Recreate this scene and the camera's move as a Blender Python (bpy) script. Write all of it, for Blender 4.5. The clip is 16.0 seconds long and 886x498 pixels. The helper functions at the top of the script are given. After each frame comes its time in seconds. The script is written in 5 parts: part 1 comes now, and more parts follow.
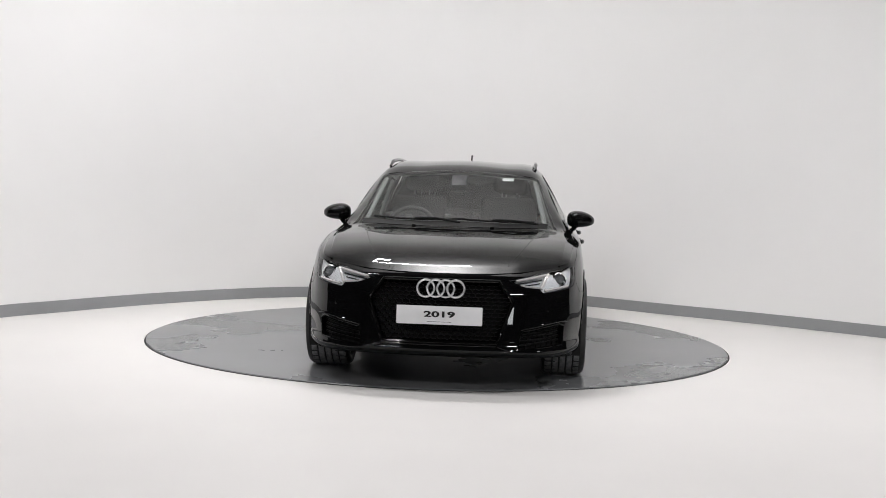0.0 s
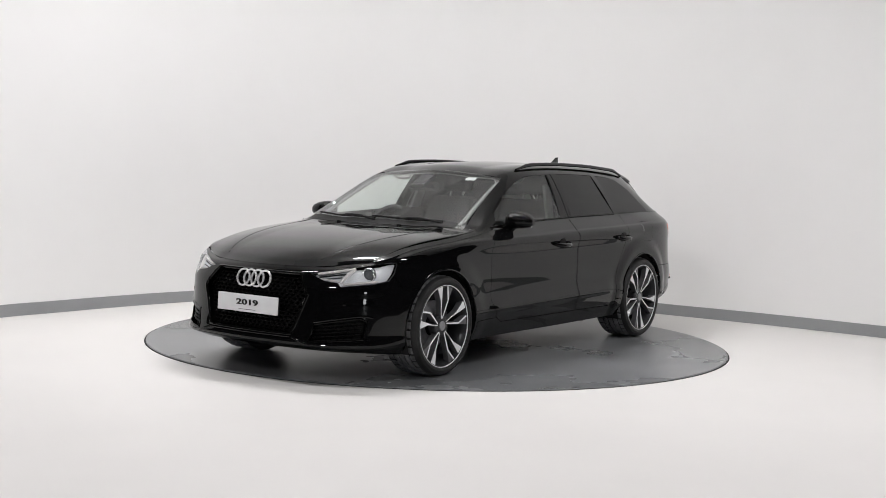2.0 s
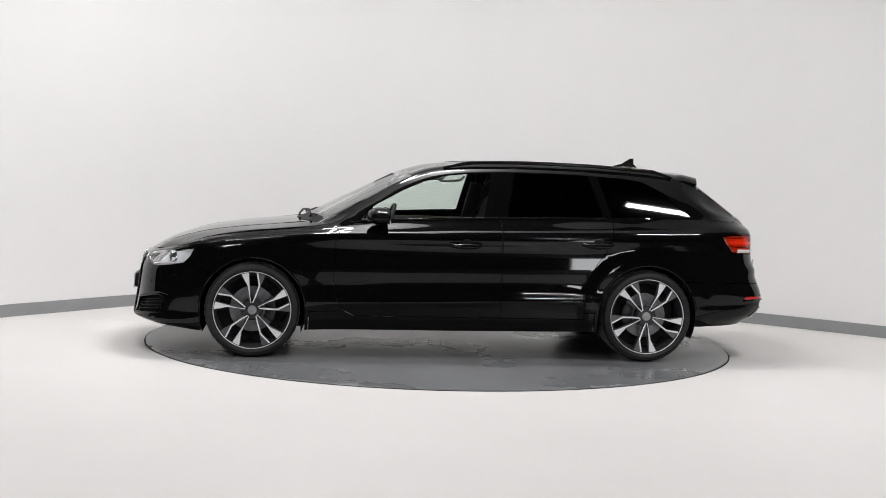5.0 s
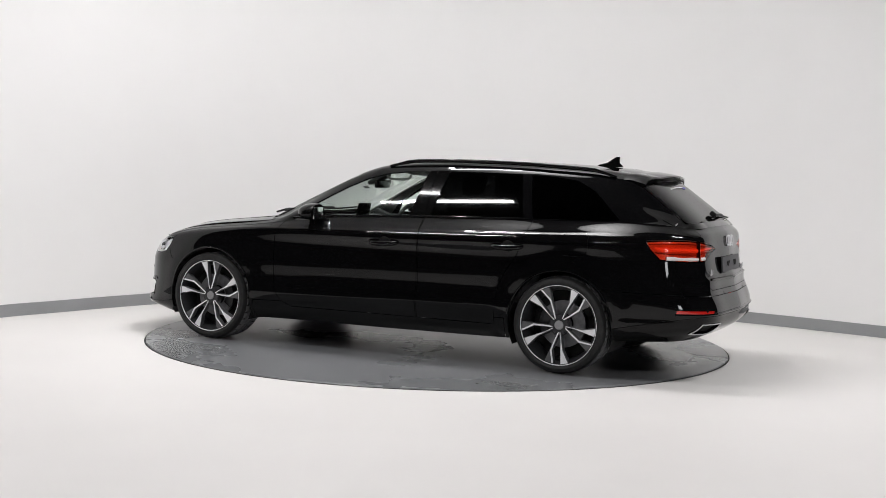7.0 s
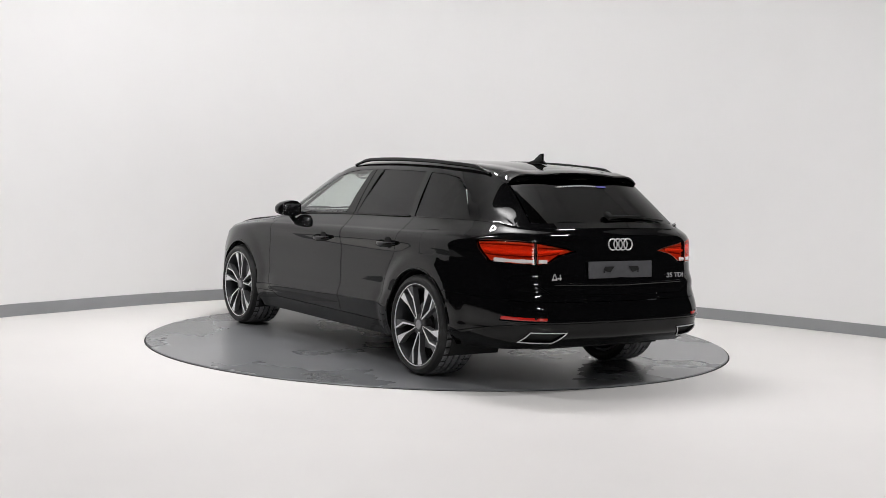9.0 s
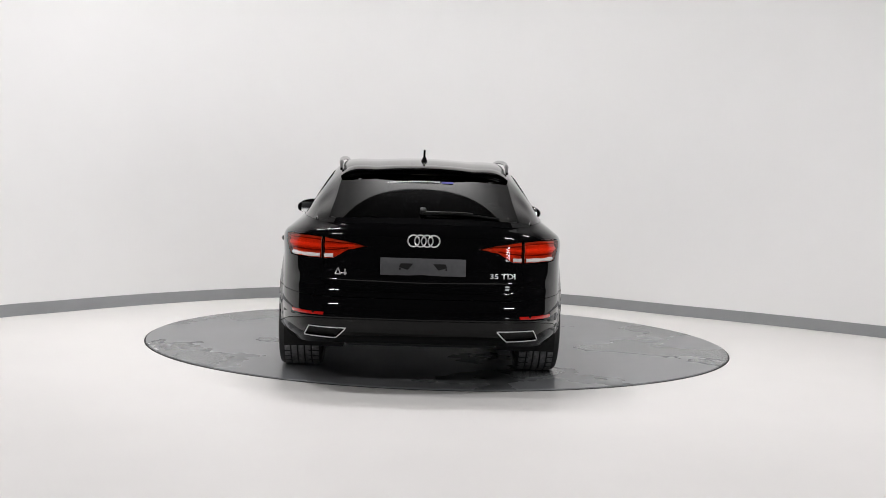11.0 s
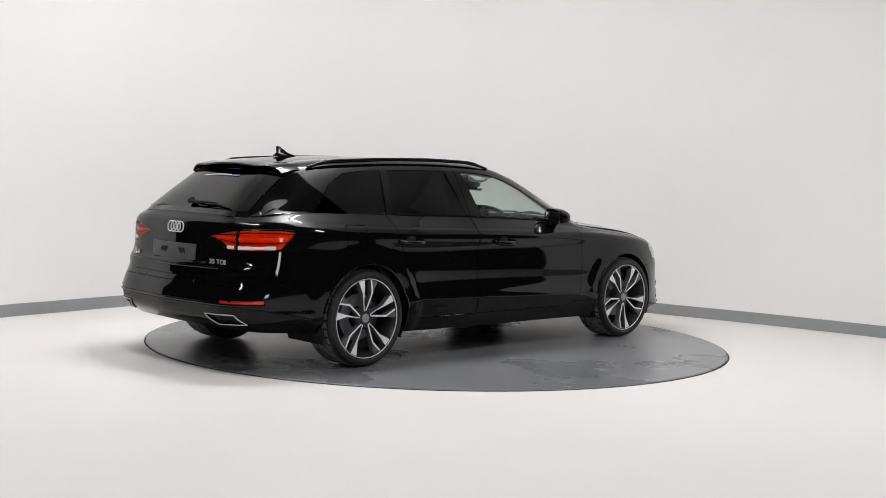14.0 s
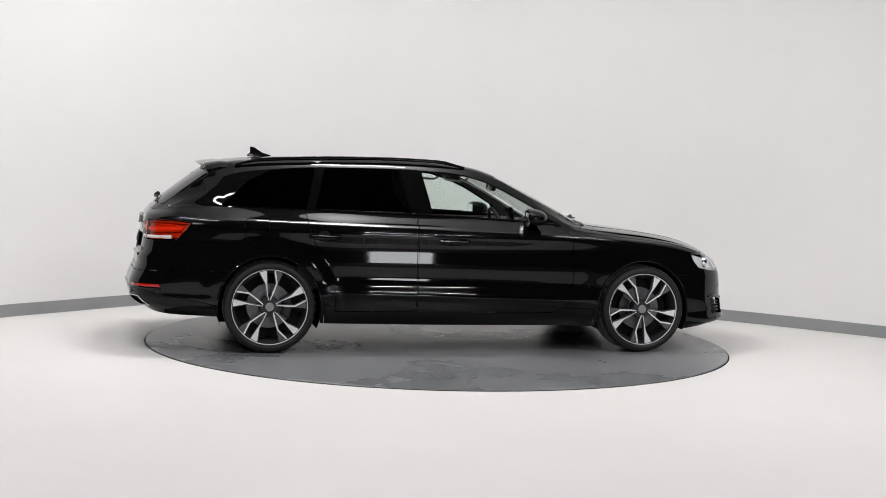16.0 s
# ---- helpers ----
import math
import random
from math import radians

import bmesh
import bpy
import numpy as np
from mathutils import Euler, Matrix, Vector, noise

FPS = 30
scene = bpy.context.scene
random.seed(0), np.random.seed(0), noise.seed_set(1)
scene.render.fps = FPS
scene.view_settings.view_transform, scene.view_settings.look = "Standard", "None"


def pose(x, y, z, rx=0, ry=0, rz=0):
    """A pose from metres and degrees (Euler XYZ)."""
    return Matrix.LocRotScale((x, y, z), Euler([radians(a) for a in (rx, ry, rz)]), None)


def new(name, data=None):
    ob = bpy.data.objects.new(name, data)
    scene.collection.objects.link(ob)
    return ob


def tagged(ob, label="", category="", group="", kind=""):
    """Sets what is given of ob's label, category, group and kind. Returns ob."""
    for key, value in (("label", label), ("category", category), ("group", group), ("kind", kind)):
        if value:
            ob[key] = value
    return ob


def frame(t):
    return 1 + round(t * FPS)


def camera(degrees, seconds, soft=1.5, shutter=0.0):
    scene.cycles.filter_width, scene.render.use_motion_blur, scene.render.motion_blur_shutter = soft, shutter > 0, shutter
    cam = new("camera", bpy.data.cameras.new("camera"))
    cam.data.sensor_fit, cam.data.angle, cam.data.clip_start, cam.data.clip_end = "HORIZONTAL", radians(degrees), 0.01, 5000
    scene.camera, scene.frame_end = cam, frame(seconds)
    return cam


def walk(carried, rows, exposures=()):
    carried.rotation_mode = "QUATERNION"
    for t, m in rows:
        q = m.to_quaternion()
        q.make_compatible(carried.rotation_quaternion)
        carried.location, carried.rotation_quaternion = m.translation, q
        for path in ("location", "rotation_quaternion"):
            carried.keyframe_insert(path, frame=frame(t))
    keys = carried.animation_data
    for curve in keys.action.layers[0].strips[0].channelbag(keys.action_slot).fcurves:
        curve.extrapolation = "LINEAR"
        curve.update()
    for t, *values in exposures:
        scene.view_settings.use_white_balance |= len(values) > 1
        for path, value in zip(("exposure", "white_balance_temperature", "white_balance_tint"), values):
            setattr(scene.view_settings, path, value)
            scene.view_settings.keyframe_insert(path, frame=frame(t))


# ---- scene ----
# Camera: stands still, beside the turntable
cam = camera(38.97, 16.0, soft=0.5)
CAM = pose(0.0, -9.891, 1.380, 90 - 3.796, 0, -0.137) @ pose(0, 0, 0, 0, 0, 1.756)
walk(cam, [(0.0, CAM), (16.0, CAM)], exposures=[(0.0, 0.32), (16.0, 0.32)])

# turntable: steady turn, and the car's place on it
TURN_START, TURN_RATE = -93.9, -15.86
CAR_X, CAR_Y = 0.02, 0.1656

# ---------------------------------------------------------------- world and lamps
world = bpy.data.worlds.new("world")
scene.world = world
world.use_nodes = True
world.node_tree.nodes["Background"].inputs[0].default_value = (0.8, 0.9, 1.0, 1)
world.node_tree.nodes["Background"].inputs[1].default_value = 0.02


def lamp(name, x, y, z, sx, sy, watts, rot=(0, 0, 0), colour=(1.0, 0.988, 1.0)):
    d = bpy.data.lights.new(name, "AREA")
    d.shape, d.size, d.size_y, d.energy, d.color = "RECTANGLE", sx, sy, watts, colour
    ob = new(name, d)
    ob.matrix_world = pose(x, y, z, *rot)
    return ob


# (x, y, length, width, watts, turn): ceiling lights hung at LAMP_Z, two of them meeting in a chevron
LAMP_Z = 4.45
# the last two, over the hall, are unseen and added as front fill
LAMPS = [(-0.45, -0.25, 1.5, 0.07, 60, 0), (-1.045, 0.19, 0.9, 0.07, 22, 71), (-2.5, -2.05, 2.0, 0.06, 66, -18),
         (3.4, -2.4, 1.2, 0.10, 78, 0), (-3.2, -7.6, 1.5, 0.13, 118, 0), (3.4, -7.6, 1.5, 0.13, 128, 0)]
for lx, ly, ll, lw, le, lr in LAMPS:
    lamp("ceiling_lamp", lx, ly, LAMP_Z - 0.035, ll, lw, le, (0, 0, lr))
# unseen up-facing lamp, added to brighten the white ceiling that the glass mirrors
lamp("added_ceiling_wash", -0.1, -0.25, LAMP_Z + 0.035, 0.8, 0.12, 120, (180, 0, 0))

# ---------------------------------------------------------------- materials


def material(name, colour, rough=0.5, metal=0.0, coat=0.0, spec=0.5, grain=0.0, scale=8.0, bump=0.0, bump_scale=200.0,
             rough_var=0.0, emit=None, emit_power=0.0, trans=0.0, ior=1.45, alpha=1.0):
    m = bpy.data.materials.new(name)
    m.use_nodes = True
    nt = m.node_tree
    b = nt.nodes["Principled BSDF"]
    b.inputs["Base Color"].default_value = (*colour, 1)
    b.inputs["Roughness"].default_value = rough
    b.inputs["Metallic"].default_value = metal
    b.inputs["Specular IOR Level"].default_value = spec
    b.inputs["Coat Weight"].default_value = coat
    b.inputs["Coat Roughness"].default_value = 0.02
    b.inputs["Transmission Weight"].default_value = trans
    b.inputs["IOR"].default_value = ior
    b.inputs["Alpha"].default_value = alpha
    if emit:
        b.inputs["Emission Color"].default_value = (*emit, 1)
        b.inputs["Emission Strength"].default_value = emit_power
    co = nt.nodes.new("ShaderNodeTexCoord")
    if grain or rough_var:
        n1 = nt.nodes.new("ShaderNodeTexNoise")
        n1.inputs["Scale"].default_value = scale
        n1.inputs["Detail"].default_value = 5
        n1.inputs["Roughness"].default_value = 0.5
        nt.links.new(co.outputs["Object"], n1.inputs["Vector"])
        if grain:
            mx = nt.nodes.new("ShaderNodeMapRange")
            mx.inputs["From Min"].default_value, mx.inputs["From Max"].default_value = 0.3, 0.7
            mx.inputs["To Min"].default_value, mx.inputs["To Max"].default_value = 1 - grain, 1 + grain
            nt.links.new(n1.outputs["Fac"], mx.inputs["Value"])
            mul = nt.nodes.new("ShaderNodeVectorMath")
            mul.operation = "SCALE"
            mul.inputs[0].default_value = colour
            nt.links.new(mx.outputs["Result"], mul.inputs["Scale"])
            nt.links.new(mul.outputs["Vector"], b.inputs["Base Color"])
        if rough_var:
            mr = nt.nodes.new("ShaderNodeMapRange")
            mr.inputs["From Min"].default_value, mr.inputs["From Max"].default_value = 0.3, 0.7
            mr.inputs["To Min"].default_value, mr.inputs["To Max"].default_value = max(0, rough - rough_var), rough + rough_var
            nt.links.new(n1.outputs["Fac"], mr.inputs["Value"])
            nt.links.new(mr.outputs["Result"], b.inputs["Roughness"])
    if bump:
        n2 = nt.nodes.new("ShaderNodeTexNoise")
        n2.inputs["Scale"].default_value = bump_scale
        n2.inputs["Detail"].default_value = 4
        nt.links.new(co.outputs["Object"], n2.inputs["Vector"])
        bp = nt.nodes.new("ShaderNodeBump")
        bp.inputs["Strength"].default_value = bump
        bp.inputs["Distance"].default_value = 0.002
        nt.links.new(n2.outputs["Fac"], bp.inputs["Height"])
        nt.links.new(bp.outputs["Normal"], b.inputs["Normal"])
    return m


def glass_material(name, tint, gloss=0.03, base=0.035, power=4.5):
    """Thin pane: tinted see-through with a clear reflection on top."""
    m = bpy.data.materials.new(name)
    m.use_nodes = True
    nt = m.node_tree
    nt.nodes.remove(nt.nodes["Principled BSDF"])
    out = nt.nodes["Material Output"]
    tr = nt.nodes.new("ShaderNodeBsdfTransparent")
    tr.inputs[0].default_value = (*tint, 1)
    gl = nt.nodes.new("ShaderNodeBsdfGlossy")
    gl.inputs["Roughness"].default_value = gloss
    lw = nt.nodes.new("ShaderNodeLayerWeight")
    lw.inputs["Blend"].default_value = 0.5
    pw = nt.nodes.new("ShaderNodeMath")
    pw.operation = "POWER"
    pw.inputs[1].default_value = power
    fr = nt.nodes.new("ShaderNodeMath")
    fr.operation = "MULTIPLY_ADD"
    fr.inputs[1].default_value, fr.inputs[2].default_value = 0.8, base
    nt.links.new(lw.outputs["Facing"], pw.inputs[0])
    nt.links.new(pw.outputs[0], fr.inputs[0])
    mx = nt.nodes.new("ShaderNodeMixShader")
    nt.links.new(fr.outputs[0], mx.inputs[0])
    nt.links.new(tr.outputs[0], mx.inputs[1])
    nt.links.new(gl.outputs[0], mx.inputs[2])
    nt.links.new(mx.outputs[0], out.inputs[0])
    return m


PAINT = material("black_paint", (0.0028, 0.0028, 0.0031), 0.03, spec=0.37)
GLOSS_BLACK = material("gloss_black_trim", (0.003, 0.003, 0.003), 0.08, spec=0.25)
MATT_BLACK = material("matt_black_plastic", (0.010, 0.010, 0.010), 0.5, spec=0.15, grain=0.2, scale=40, bump=0.2, bump_scale=600)
LINER = material("wheel_well_felt", (0.008, 0.008, 0.008), 0.9, grain=0.3, scale=60)
TREAD = material("dusty_tread_rubber", (0.17, 0.17, 0.175), 0.8, grain=0.35, scale=40, bump=0.3, bump_scale=400)
RUBBER = material("tyre_rubber", (0.012, 0.012, 0.012), 0.5, grain=0.35, scale=30, bump=0.3, bump_scale=400)
ALLOY_BRIGHT = material("machined_alloy", (0.92, 0.92, 0.93), 0.3, metal=0.0, coat=0.4, grain=0.05, scale=30)
ALLOY_DARK = material("grey_painted_alloy", (0.034, 0.035, 0.037), 0.3, metal=0.3, grain=0.1, scale=30)
SPOKE_GREY = material("mid_grey_spoke_paint", (0.12, 0.121, 0.124), 0.32, metal=0.2, grain=0.1, scale=30)
ALLOY_MID = material("mid_grey_cap", (0.32, 0.32, 0.33), 0.3, metal=0.4, grain=0.1, scale=40)
STEEL = material("brake_steel", (0.20, 0.20, 0.21), 0.4, metal=0.6, grain=0.2, scale=25)
CHROME = material("satin_chrome", (0.85, 0.85, 0.86), 0.16, metal=0.6, grain=0.03, scale=60)
CLEAR = glass_material("clear_windscreen_glass", (0.90, 0.94, 0.92), base=0.10, power=3.2)
SIDE_GLASS = glass_material("side_window_glass", (0.87, 0.935, 0.90), base=0.06, power=3.6)
PRIVACY = glass_material("privacy_glass", (0.004, 0.0042, 0.0045))
LAMP_LENS = glass_material("clear_lamp_lens", (0.95, 0.96, 0.97))
RED_LENS = material("red_lamp_lens", (0.55, 0.012, 0.008), 0.08, coat=1.0, spec=0.6)
WHITE_LENS = material("clear_lamp_strip", (0.75, 0.72, 0.70), 0.12, coat=1.0)
REFLECTOR = material("lamp_reflector", (0.82, 0.83, 0.85), 0.12, metal=1.0)
LAMP_SILVER = material("lamp_housing_silver", (0.93, 0.94, 0.95), 0.2, metal=0.05, grain=0.05, scale=30)
LAMP_DARK = material("lamp_housing_dark", (0.03, 0.03, 0.032), 0.3)
PLATE_WHITE = material("plate_white", (0.82, 0.82, 0.83), 0.3, grain=0.02, scale=20)
PLATE_GREY = material("bare_plate_plinth_grey", (0.075, 0.075, 0.08), 0.5, grain=0.1, scale=30)
INK = material("plate_ink", (0.01, 0.01, 0.01), 0.4)
SEAT = material("dark_seat_cloth", (0.02, 0.02, 0.021), 0.8, grain=0.3, scale=50, bump=0.3, bump_scale=300)
DASH = material("dark_dashboard", (0.018, 0.018, 0.019), 0.6, grain=0.2, scale=60, bump=0.2, bump_scale=500)
HEADLINER = material("grey_headliner", (0.35, 0.35, 0.34), 0.9, grain=0.05, scale=80)
WHITE_STICKER = material("white_sticker", (0.8, 0.8, 0.8), 0.5)
BLUE_STICKER = material("blue_sticker", (0.12, 0.12, 0.45), 0.5)
WALL = material("white_wall_paint", (0.80, 0.795, 0.785), 0.6, grain=0.015, scale=0.7, bump=0.05, bump_scale=60)
SKIRT = material("grey_skirting", (0.26, 0.265, 0.27), 0.45, grain=0.05, scale=3)
FLOOR = material("pale_resin_floor", (0.69, 0.675, 0.655), 0.5, grain=0.02, scale=0.9, bump=0.02, bump_scale=14)
DARK_WALL = material("charcoal_wall_paint", (0.03, 0.03, 0.032), 0.8, grain=0.1, scale=2)
DARK_FLOOR = material("dark_hall_floor", (0.03, 0.03, 0.03), 0.6, grain=0.2, scale=2)
CEILING = material("white_ceiling_paint", (0.82, 0.82, 0.81), 0.8, grain=0.02, scale=2)
DARK_CEILING = material("dark_hall_ceiling_paint", (0.02, 0.02, 0.02), 0.8, grain=0.1, scale=2)
# grain paints a mottled sheen, along with the scuffs, into the grey
DISC = material("scuffed_sheen_turntable_paint", (0.165, 0.17, 0.175), 0.28, grain=0.26, scale=0.85, rough_var=0.02)
GRILLE_BLACK = material("grille_black", (0.003, 0.003, 0.003), 0.3, spec=0.14)
GAP = material("dark_joint", (0.015, 0.015, 0.015), 0.8)
LAMP_BODY = material("white_lamp_housing", (0.8, 0.8, 0.8), 0.4)


# ---------------------------------------------------------------- mesh helpers


def mesh_object(name, verts, faces, mat, parent=None, label="", smooth=True, normals=None, at=None):
    me = bpy.data.meshes.new(name)
    me.from_pydata([tuple(map(float, v)) for v in verts], [], faces)
    me.update()
    if smooth:
        me.polygons.foreach_set("use_smooth", [True] * len(me.polygons))
    if normals is not None:
        me.normals_split_custom_set_from_vertices([tuple(map(float, n)) for n in normals])
    me.materials.append(mat)
    ob = new(name, me)
    if parent is not None:
        ob.parent = parent
    if at is not None:
        ob.matrix_basis = at
    if label:
        tagged(ob, label)
    return ob


def part(name, bm, mat, parent=None, label="", smooth=True, at=None, angle=40):
    bmesh.ops.recalc_face_normals(bm, faces=bm.faces)
    me = bpy.data.meshes.new(name)
    if smooth:
        for f in bm.faces:
            f.smooth = True
        lim = radians(angle)
        for e in bm.edges:
            if len(e.link_faces) == 2 and e.calc_face_angle(0) > lim:
                e.smooth = False
    bm.to_mesh(me)
    bm.free()
    me.materials.append(mat)
    ob = new(name, me)
    if parent is not None:
        ob.parent = parent
    if at is not None:
        ob.matrix_basis = at
    if label:
        tagged(ob, label)
    return ob


def box_bm(sx, sy, sz, bevel=0.0, at=None, seg=2, bm=None):
    bm2 = bmesh.new()
    bmesh.ops.create_cube(bm2, size=1, matrix=Matrix.Diagonal((sx, sy, sz, 1)))
    if bevel:
        bmesh.ops.bevel(bm2, geom=bm2.edges[:], offset=bevel, segments=seg, profile=0.5, affect="EDGES")
    if at is not None:
        bmesh.ops.transform(bm2, matrix=at, verts=bm2.verts)
    return bm2


def lathe_bm(profile, steps, close=True):
    """Turn (r, y) points about the y axis."""
    bm = bmesh.new()
    rings = []
    for i in range(steps):
        a = 2 * math.pi * i / steps
        rings.append([bm.verts.new((r * math.cos(a), y, r * math.sin(a))) for r, y in profile])
    n = len(profile)
    for i in range(steps):
        a, b = rings[i], rings[(i + 1) % steps]
        for j in range(n if close else n - 1):
            k = (j + 1) % n
            bm.faces.new((a[j], a[k], b[k], b[j]))
    return bm


def prism_bm(poly, y0, y1, bevel=0.0):
    """A polygon in x, z given thickness along y."""
    bm = bmesh.new()
    f = bm.faces.new([bm.verts.new((x, y0, z)) for x, z in poly])
    r = bmesh.ops.extrude_face_region(bm, geom=[f])
    bmesh.ops.translate(bm, vec=(0, y1 - y0, 0), verts=[v for v in r["geom"] if isinstance(v, bmesh.types.BMVert)])
    if bevel:
        bmesh.ops.bevel(bm, geom=bm.edges[:], offset=bevel, segments=2, profile=0.5, affect="EDGES")
    return bm


def tube_bm(points, radius, sides=10, closed=False, squash=1.0):
    """A round rod along points; squash flattens it in z."""
    bm = bmesh.new()
    pts = [Vector(p) for p in points]
    n = len(pts)
    rings = []
    for i, p in enumerate(pts):
        a = pts[(i - 1) % n] if (i or closed) else p
        b = pts[(i + 1) % n] if (i < n - 1 or closed) else p
        d = (b - a).normalized()
        up = Vector((0, 0, 1)) if abs(d.z) < 0.9 else Vector((1, 0, 0))
        s = d.cross(up).normalized()
        w = s.cross(d)
        rr = radius[i] if isinstance(radius, (list, tuple)) else radius
        rings.append([bm.verts.new(p + (s * math.cos(t) + w * math.sin(t) * squash) * rr)
                      for t in [2 * math.pi * k / sides for k in range(sides)]])
    m = n if closed else n - 1
    for i in range(m):
        a, b = rings[i], rings[(i + 1) % n]
        for k in range(sides):
            bm.faces.new((a[k], a[(k + 1) % sides], b[(k + 1) % sides], b[k]))
    if not closed:
        bm.faces.new(rings[0][::-1])
        bm.faces.new(rings[-1])
    return bm


def join_bm(*bms):
    out = bmesh.new()
    for b in bms:
        me = bpy.data.meshes.new("tmp")
        b.to_mesh(me)
        b.free()
        out.from_mesh(me)
        bpy.data.meshes.remove(me)
    return out


def smooth_curve(pts, per=8, closed=False):
    """Catmull-Rom through points."""
    p = [np.array(q, float) for q in pts]
    n = len(p)
    out = []
    for i in range(n if closed else n - 1):
        a = p[(i - 1) % n] if (closed or i) else 2 * p[0] - p[1]
        b, c = p[i], p[(i + 1) % n]
        d = p[(i + 2) % n] if (closed or i < n - 2) else 2 * p[-1] - p[-2]
        for k in range(per):
            t = k / per
            out.append(0.5 * (2 * b + (c - a) * t + (2 * a - 5 * b + 4 * c - d) * t * t + (3 * b - a - 3 * c + d) * t ** 3))
    if not closed:
        out.append(p[-1])
    return out


# ---------------------------------------------------------------- the studio
WALL_LINE = smooth_curve([(-4.42, -0.95), (-4.06, -0.2), (-3.66, 0.54), (-3.33, 0.99), (-2.97, 1.47), (-2.56, 1.95), (-2.09, 2.40),
                          (-1.58, 2.76), (-0.8, 3.08), (0.0, 3.18), (0.8, 3.08), (1.45, 2.82), (1.85, 2.54), (2.32, 2.18), (2.80, 1.84), (3.23, 1.51),
                          (3.64, 1.17), (3.95, 0.90), (4.45, 0.42), (4.8, 0.0)], 6)


def strip_wall(name, line, z0, z1, thick, mat, label, top_bevel=0.0):
    """An upright band along a plan line, thickness outwards."""
    n = len(line)
    L = [Vector((p[0], p[1], 0)) for p in line]
    vs, fs = [], []
    for i, p in enumerate(L):
        d = (L[min(i + 1, n - 1)] - L[max(i - 1, 0)]).normalized()
        o = Vector((-d.y, d.x, 0)) * thick
        for q, z in ((p, z0), (p, z1 - top_bevel), (p + o * (top_bevel / thick if thick else 0), z1), (p + o, z1), (p + o, z0)):
            vs.append((q.x, q.y, z))
    for i in range(n - 1):
        for j in range(5):
            a, b = i * 5 + j, i * 5 + (j + 1) % 5
            fs.append((a, b, b + 5, a + 5))
    fs += [(0, 1, 2, 3, 4), tuple((n - 1) * 5 + k for k in (4, 3, 2, 1, 0))]
    ob = mesh_object(name, vs, fs, mat, smooth=False)
    for p in ob.data.polygons:
        p.use_smooth = True
    bm = bmesh.new()
    bm.from_mesh(ob.data)
    bmesh.ops.recalc_face_normals(bm, faces=bm.faces)
    for e in bm.edges:
        if len(e.link_faces) == 2 and e.calc_face_angle(0) > 0.5:
            e.smooth = False
    bm.to_mesh(ob.data)
    bm.free()
    return tagged(ob, label, "wall", kind="structure")


ROOM_H = 5.2
strip_wall("wall_curved", WALL_LINE, -0.02, ROOM_H, 0.12, WALL, "smooth curved white painted studio backdrop wall")
skirt_line = []
for i, p in enumerate(WALL_LINE):
    d = np.array(WALL_LINE[min(i + 1, len(WALL_LINE) - 1)]) - np.array(WALL_LINE[max(i - 1, 0)])
    d = d / np.linalg.norm(d)
    skirt_line.append((p[0] + d[1] * 0.012, p[1] - d[0] * 0.012))
ob = strip_wall("baseboard", skirt_line, -0.01, 0.105, 0.011, SKIRT, "low flat grey skirting along the curved wall", 0.002)
ob["category"] = "skirting"

R_DISC = 2.258


def ring_floor():
    """Floor sheet with the round opening for the turntable."""
    vs, fs = [], []
    n = 160
    radii = [R_DISC + 0.012, 3.0, 4.2, 5.6]
    for r in radii:
        for i in range(n):
            a = 2 * math.pi * i / n
            vs.append((r * math.cos(a), r * math.sin(a), 0))
    for k in range(len(radii) - 1):
        for i in range(n):
            j = (i + 1) % n
            fs.append((k * n + i, (k + 1) * n + i, (k + 1) * n + j, k * n + j))
    base = len(vs)
    for i in range(n):
        a = 2 * math.pi * i / n
        vs.append(((R_DISC + 0.012) * math.cos(a), (R_DISC + 0.012) * math.sin(a), -0.05))
    for i in range(n):
        j = (i + 1) % n
        fs.append((i, j, base + j, base + i))
    fs.append(tuple(base + i for i in range(n)))
    return mesh_object("floor", vs, fs, FLOOR, smooth=False)


tagged(ring_floor(), "pale cream seamless resin floor with faint scuffs", "floor", kind="structure")
# unseen dark hall round the studio, placed so the black paint mirrors little light
ob = part("floor_hall", box_bm(18.2, 20.6, 0.1, at=pose(0, -3, -0.06)), DARK_FLOOR, smooth=False)
tagged(ob, "dark grey hall floor around the studio", "floor", kind="structure")
# a bright glazed opening in the far end of the hall
win = tagged(new("window_1"), "tall bright glazed opening in the dark hall wall", "window", kind="structure")
win.matrix_world = pose(5.2, -12.99, 0.78)
part("pane", box_bm(0.9, 0.02, 1.3), material("daylight_glow", (0.8, 0.8, 0.8), emit=(0.95, 0.98, 1.0), emit_power=12.0), win, smooth=False)
for fx, fz, fw, fh in ((-0.48, 0, 0.06, 1.42), (0.48, 0, 0.06, 1.42), (0, 0.68, 0.9, 0.06), (0, -0.68, 0.9, 0.06)):
    part("window_frame", box_bm(fw, 0.05, fh, 0.004, pose(fx, 0.005, fz)), LAMP_BODY, win)
for nm, cx, cy, sx, sy in (("wall_back", 0, -13.1, 18, 0.2), ("wall_left", -8.9, -3, 0.2, 20), ("wall_right", 8.9, -3, 0.2, 20), ("wall_far", 0, 7.1, 18, 0.2)):
    tagged(part(nm, box_bm(sx, sy, ROOM_H + 0.1, at=pose(cx, cy, ROOM_H / 2)), DARK_WALL, smooth=False), "dark charcoal hall wall", "wall", kind="structure")
